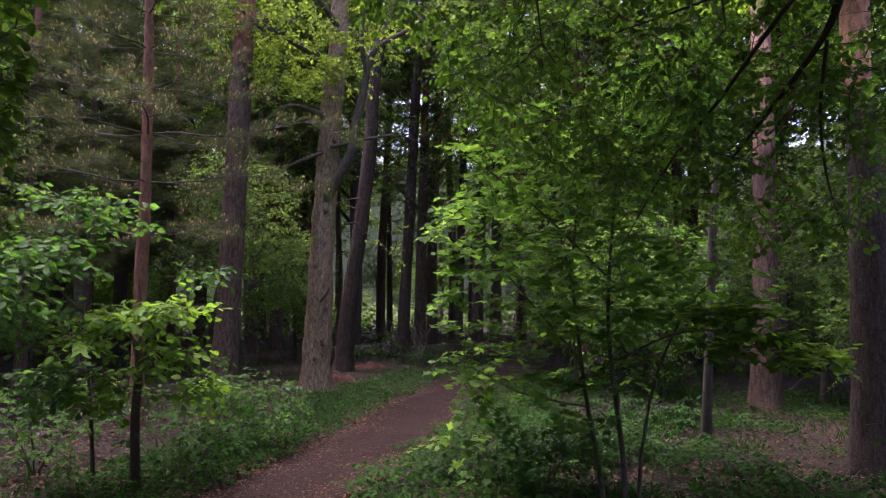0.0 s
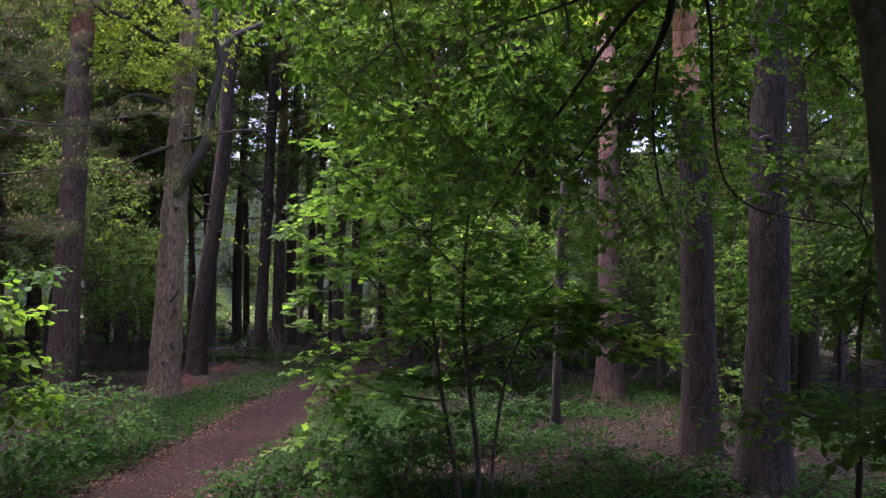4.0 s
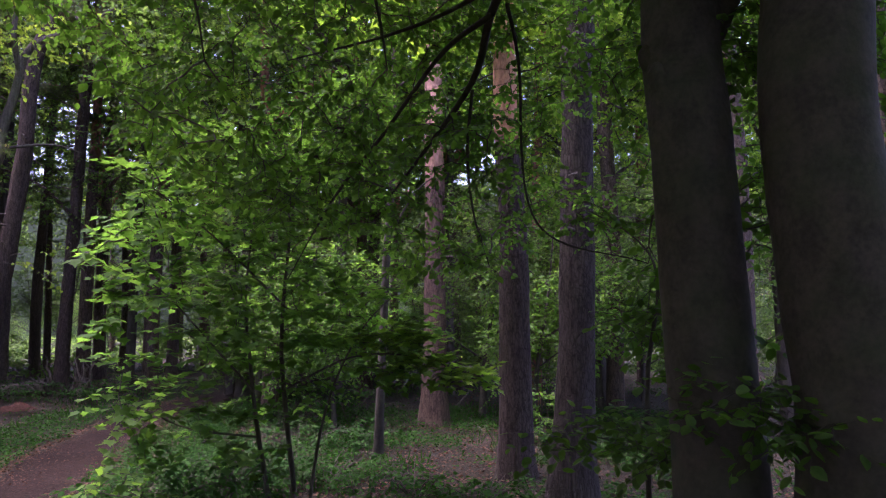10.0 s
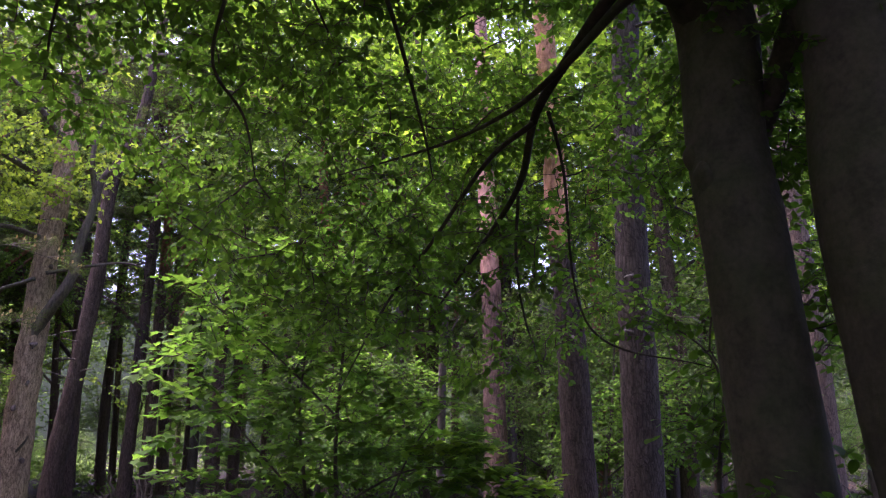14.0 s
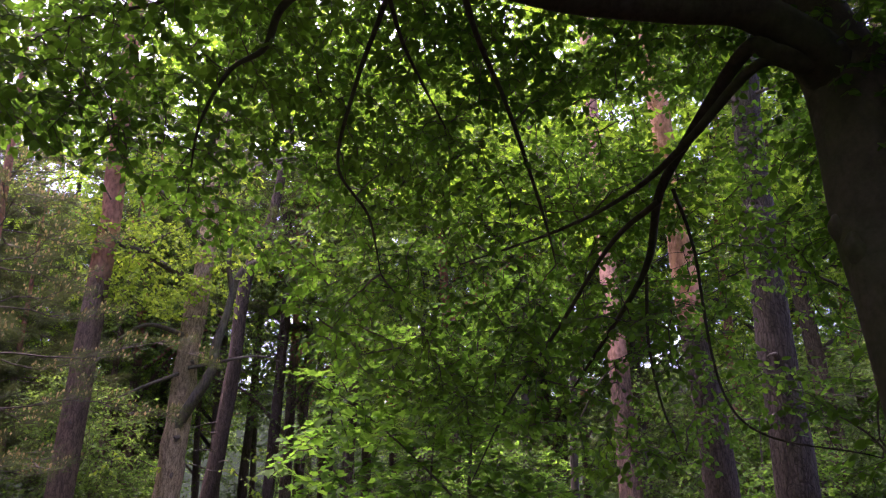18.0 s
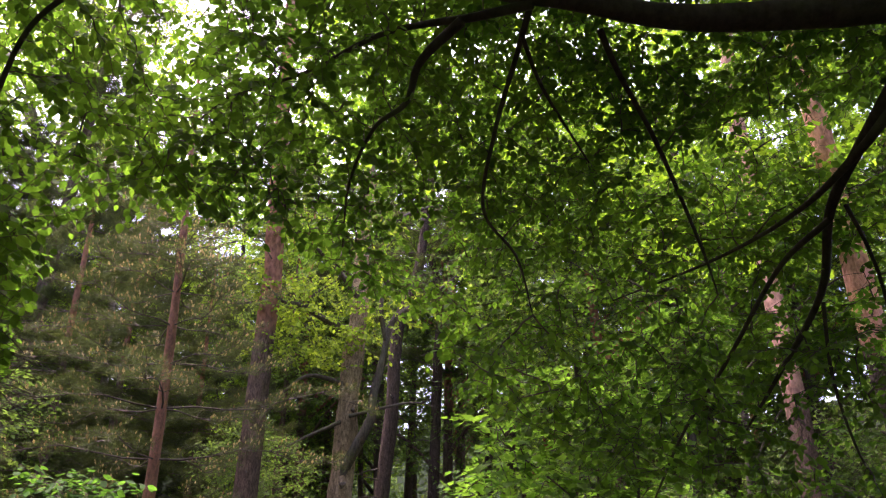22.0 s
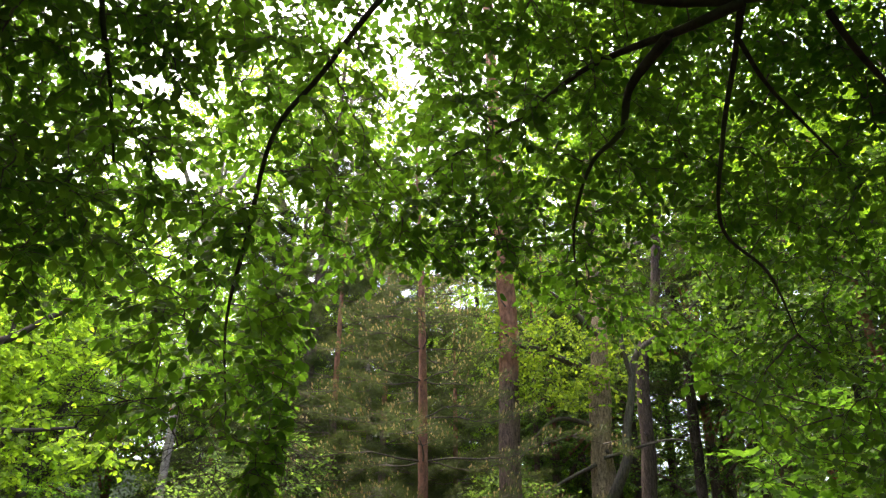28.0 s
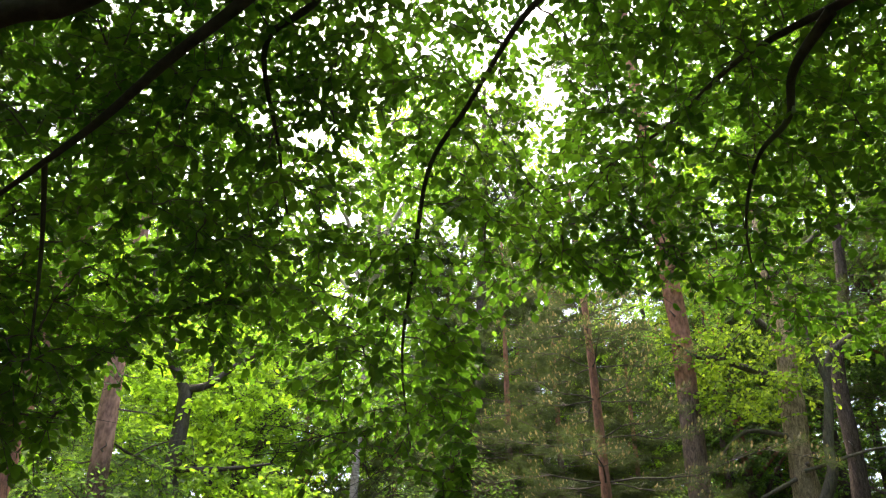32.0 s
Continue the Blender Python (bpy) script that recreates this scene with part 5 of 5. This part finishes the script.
NAMED = [
    ("tall", 1, 6, 25, 0.9), ("tall", 0, 12, 28, 1.0), ("tall", 0, 15.5, 27, 0.95), ("tall", 1, 0.5, 27, 0.9),
    ("young", 1, 30, 19.5, 1.3), ("young", 0, 24.5, 27, 1.5), ("broad", 0, 22, 29, 1.2), ("broad", 0, 11, 30, 1.2), ("broad", 0, 30, 31, 1.3), ("broad", 0, 17, 33, 1.3),
    ("broad", 0, 2, 31, 1.1), ("broad", 0, -5, 27, 1.0), ("broad", 0, -12, 24, 1.0), ("broad", 0, -8, 36, 1.2), ("broad", 0, -19, 27, 1.0), ("tall", 1, -6.5, 22, 0.7), ("tall", 0, -9.5, 25, 0.7), ("tall", 1, -12.5, 19, 0.6),
    ("high", 0, 43, 16, 1.0), ("high", 0, 27.5, 18, 1.0), ("high", 0, 35, 19, 1.05), ("broad", 1, 56, 22, 1.1), ("broad", 1, 62, 21, 1.0), ("broad", 1, 48, 23, 1.0), ("broad", 2, 53, 28, 1.3), ("broad", 1, 60, 30, 1.3), ("broad", 1, 67, 25, 1.2), ("broad", 2, 51, 18, 0.95),
    ("broad", 1, -35, 15, 0.8), ("broad", 1, -41.5, 14, 0.8), ("broad", 1, -48, 13, 0.8),
    ("lime", 0, -33, 15, 1.0), ("lime", 0, -23.5, 17, 1.0), ("lime", 0, -15, 15, 0.95), ("lime", 0, -7, 18, 1.05), ("lime", 0, 0, 20, 1.1), ("lime", 0, 8, 22, 1.2), ("lime", 0, 15, 26, 1.3),
    # kind, which, yaw, distance, scale
    ("young", 0, 31, 13, 1.0), ("young", 1, 27, 16, 1.1), ("young", 0, 21.5, 17.5, 1.0), ("young", 1, 36, 17, 1.1), ("young", 1, 40, 21, 1.0), ("young", 1, 25, 23, 1.2),
    ("tall", 0, 34, 16, 1.0), ("tall", 1, 29, 22, 1.0), ("tall", 0, 14, 24, 1.0), ("tall", 1, 8, 22, 0.9), ("tall", 0, 2, 24, 1.0), ("tall", 1, -1.5, 19, 0.9), ("tall", 0, -2.8, 20, 0.8), ("tall", 1, -14, 22, 1.0), ("tall", 0, -36, 14, 0.9), ("tall", 1, -45, 11, 1.0),
    ("tall", 1, 63.5, 20, 1.0), ("tall", 0, 53, 26, 1.0), ("tall", 1, -55, 9, 1.0),
    ("broad", 1, 58, 19, 0.8), ("broad", 1, 51, 17, 0.7), ("broad", 1, 66, 16, 0.7), ("broad", 0, 46, 20, 0.8), ("broad", 0, 3, 20, 1.05), ("broad", 0, 14, 22, 1.1), ("broad", 2, 25, 23, 1.1), ("broad", 2, 35, 20, 1.0), ("broad", 2, -8, 16, 1.0), ("broad", 2, 19.5, 25, 1.2), ("broad", 2, 8, 27, 1.2), ("broad", 1, 42, 24, 1.0), ("broad", 1, 65, 19, 0.9), ("broad", 0, 33, 26, 1.1), ("broad", 0, -10, 15, 1.0), ("broad", 0, -17, 18, 1.0), ("broad", 0, -24, 18, 1.0), ("broad", 0, -33, 19, 1.0), ("broad", 0, -38, 20, 1.0),
    ("under", 0, -26, 13, 1.0), ("under", 1, -30, 12, 1.0), ("under", 0, -35, 14, 1.0), ("under", 1, -38, 16, 1.1), ("under", 0, -42, 13, 1.0), ("under", 0, 19, 15, 1.0), ("under", 1, 12.5, 18, 1.0), ("under", 0, 34, 11, 1.0), ("under", 1, 47, 12, 1.1), ("under", 0, 58, 12, 1.1), ("under", 1, 64, 10, 1.0), ("under", 0, -9, 13, 0.9), ("under", 1, -15, 11, 0.9), ("under", 0, 40, 14, 1.0),
]
rng = np.random.default_rng(200)
for kind, which, yaw, d, scale in NAMED:
    plant(KINDS[kind][which], yaw, d, rng.uniform(0, 360), scale)
for i in range(64):
    yaw, d = rng.uniform(-180, 180), rng.uniform(24, 70)
    if (40 < yaw < 74 or -4 < yaw < 32) and i % 4:
        continue
    kind = ("tall", "broad", "young", "under", "tall")[i % 5]
    plant(KINDS[kind][i % 2], yaw, d, rng.uniform(0, 360), rng.uniform(0.85, 1.2))
for i in range(110):
    yaw, d = -68 + 156 * ((i * 0.618) % 1), rng.uniform(20, 46)
    if (42 < yaw < 75 or -4 < yaw < 32) and i % 3:
        continue
    plant(KINDS[("under", "young", "broad", "under", "young")[i % 5]][i // 5 % 2], yaw, d, rng.uniform(0, 360), rng.uniform(0.85, 1.25))
for i in range(150):
    yaw, d = -66 + 150 * ((i * 0.7549) % 1), rng.uniform(14, 30) if i % 2 else rng.uniform(28, 46)
    if -6 < yaw < 18 and d < 27:
        continue
    plant(KINDS["under"][i % 4 // 2], yaw, d, rng.uniform(0, 360), rng.uniform(0.4, 0.8))
for i in range(14):
    plant(KINDS["tall"][i % 2], -9 + 44 * ((i * 0.618) % 1), rng.uniform(19, 40), rng.uniform(0, 360), rng.uniform(0.55, 0.85))
for i in range(22):
    plant((KINDS["under"] + KINDS["broad"][2:] + KINDS["under"][:1])[i % 4], -12 + 48 * ((i * 0.7549) % 1), rng.uniform(28, 52), rng.uniform(0, 360), rng.uniform(0.8, 1.3))
# unseen trees behind the eye, added to hold off the light from there
for i in range(24):
    kind = ("broad", "tall", "broad", "under")[i % 4]
    plant(KINDS[kind][i % 2], rng.uniform(80, 285), rng.uniform(10, 22), rng.uniform(0, 360), rng.uniform(0.9, 1.2))
for kind, which, yaw, d in (("tall", 0, 100, 9), ("tall", 1, 140, 12), ("young", 0, 120, 14), ("young", 1, 160, 15), ("broad", 0, 190, 12), ("broad", 1, 230, 13), ("broad", 2, 175, 14), ("high", 0, 200, 16), ("lime", 0, 215, 18), ("under", 0, 150, 9), ("under", 1, 210, 10)):
    KINDS[kind][which].location = spot(yaw, d)


# ---- what covers the ground ----
def scatter(n, rng, near, far, lo=-75, hi=75):
    yaw = np.radians(rng.uniform(lo, hi, n))
    d = near + (far - near) * rng.uniform(0, 1, n) ** 0.8
    P = np.stack([-np.sin(yaw) * d, np.cos(yaw) * d, np.zeros(n)], -1)
    P[:, 2] = [rise(x, y) for x, y, _ in P]
    return P


def patch(P, scale, shift):
    return np.array([noise.noise((x * scale, y * scale, shift)) for x, y, _ in P])


def cover():
    rng = np.random.default_rng(301)
    P = np.concatenate([scatter(70000, rng, 3, 24), scatter(55000, rng, 3, 13)])
    off = path_offset(P)
    P = P[(off > 0.5 + 0.25 * patch(P, 2.0, 5.0)) | (rng.uniform(size=len(P)) < 0.1)]
    E = scatter(60000, rng, 4, 18, -14, 34)
    off = path_offset(E)
    E = E[(off > 0.3) & (off < 0.85) & (rng.uniform(size=len(E)) < 0.75)]
    B = scatter(150000, rng, 4, 17, -12, 24)
    off = path_offset(B)
    B = B[(off < 0.6) & (rng.uniform(size=len(B)) < 0.12 + 0.9 * off**2 + 0.35 * patch(B, 1.5, 8.0))]
    F = scatter(30000, rng, 18, 38, -12, 24)
    P = np.concatenate([P, E, B, F, scatter(9000, rng, 0.3, 3.4, -180, 180)])
    n = len(P)
    ob = new("fallen_leaves", mesh_of("fallen_leaves", *leaves(SMALL, P + np.array([0, 0, 0.018]), unit(rng.normal(size=(n, 3)) * (1, 1, 0.25)), unit(np.array([0, 0, 1.0]) + rng.normal(0, 0.35, (n, 3))), np.where(path_offset(P) < 0.5, 0.6, 1.0) * rng.uniform(0.02, 0.055, n)), LITTER))
    tagged(ob, "dry brown leaves strewn over the forest floor", "fallen leaves", kind="stuff")

    P = scatter(110000, rng, 3, 34)
    off = path_offset(P)
    keep = (off > 0.75 + 0.25 * patch(P, 1.2, 2.0)) & (patch(P, 0.45, 7.0) + 0.5 * patch(P, 1.6, 3.0) + np.where(off < 2.0, 0.28, -0.04) + rng.normal(0, 0.1, len(P)) > 0.05)
    V = scatter(60000, rng, 4.5, 16, -10, 30)
    off = path_offset(V)
    V = V[(off > 0.55 + 0.25 * patch(V, 1.2, 2.0)) & (off < 1.9 + 0.5 * patch(V, 0.8, 6.0))]
    R = scatter(50000, rng, 4.5, 14, -42, -4)
    R = R[(patch(R, 0.8, 15.0) + 0.5 * patch(R, 2.2, 4.0) > -0.08) & (path_offset(R) > 1.0)]
    P = np.concatenate([P[keep], V, R])
    n = len(P)
    P[:, 2] += rng.uniform(0.01, 0.11, n)
    ob = new("ground_herbs", mesh_of("ground_herbs", *leaves(SMALL, P, unit(rng.normal(size=(n, 3)) * (1, 1, 0.3)), unit(np.array([0, 0, 1.0]) + rng.normal(0, 0.4, (n, 3))), rng.uniform(0.03, 0.06, n)), HERB_LEAF))
    tagged(ob, "low green herbs carpeting the sides of the path", "herbs", kind="stuff")

    # far bushes and young growth, past counting
    C = scatter(1000, rng, 20, 72, -80, 90)
    turn = np.degrees(np.arctan2(-C[:, 0], C[:, 1]))
    C = C[(path_offset(C) > 1.2) & ((turn < -6) | (turn > 20) | (np.hypot(C[:, 0], C[:, 1]) > 25))]
    r = rng.uniform(0.5, 1.5, len(C))
    per = 110
    Q = unit(rng.normal(size=(len(C), per, 3))) * rng.uniform(0.4, 1, (len(C), per, 1)) * (r[:, None, None] * np.array([1, 1, 0.75]))
    Q[..., 2] = np.abs(Q[..., 2]) * rng.uniform(0.5, 1.8, len(C))[:, None]
    P = (C[:, None] + Q).reshape(-1, 3)
    n = len(P)
    ob = new("undergrowth", mesh_of("undergrowth", *leaves(FAR_LEAF, P, unit(rng.normal(size=(n, 3)) * (1, 1, 0.5)), unit(np.array([0, 0, 1.0]) + rng.normal(0, 0.5, (n, 3))), rng.uniform(0.12, 0.24, n)), WOOD_LEAF))
    tagged(ob, "dense green undergrowth between the far trunks", "undergrowth", kind="stuff")

    P = scatter(45000, rng, 3, 22)
    off = path_offset(P)
    P = P[(off > 0.8) & (patch(P, 0.6, 12.0) + np.where(off < 2.0, 0.25, -0.1) > 0.0)]
    n = len(P)
    ob = new("grass", mesh_of("grass", *leaves(BLADE, P, unit(np.array([0, 0, 1.0]) + rng.normal(0, 0.35, (n, 3))), rng.normal(size=(n, 3)), rng.uniform(0.06, 0.17, n)), HERB_LEAF))
    tagged(ob, "thin green grass beside the path", "grass", kind="stuff")


cover()
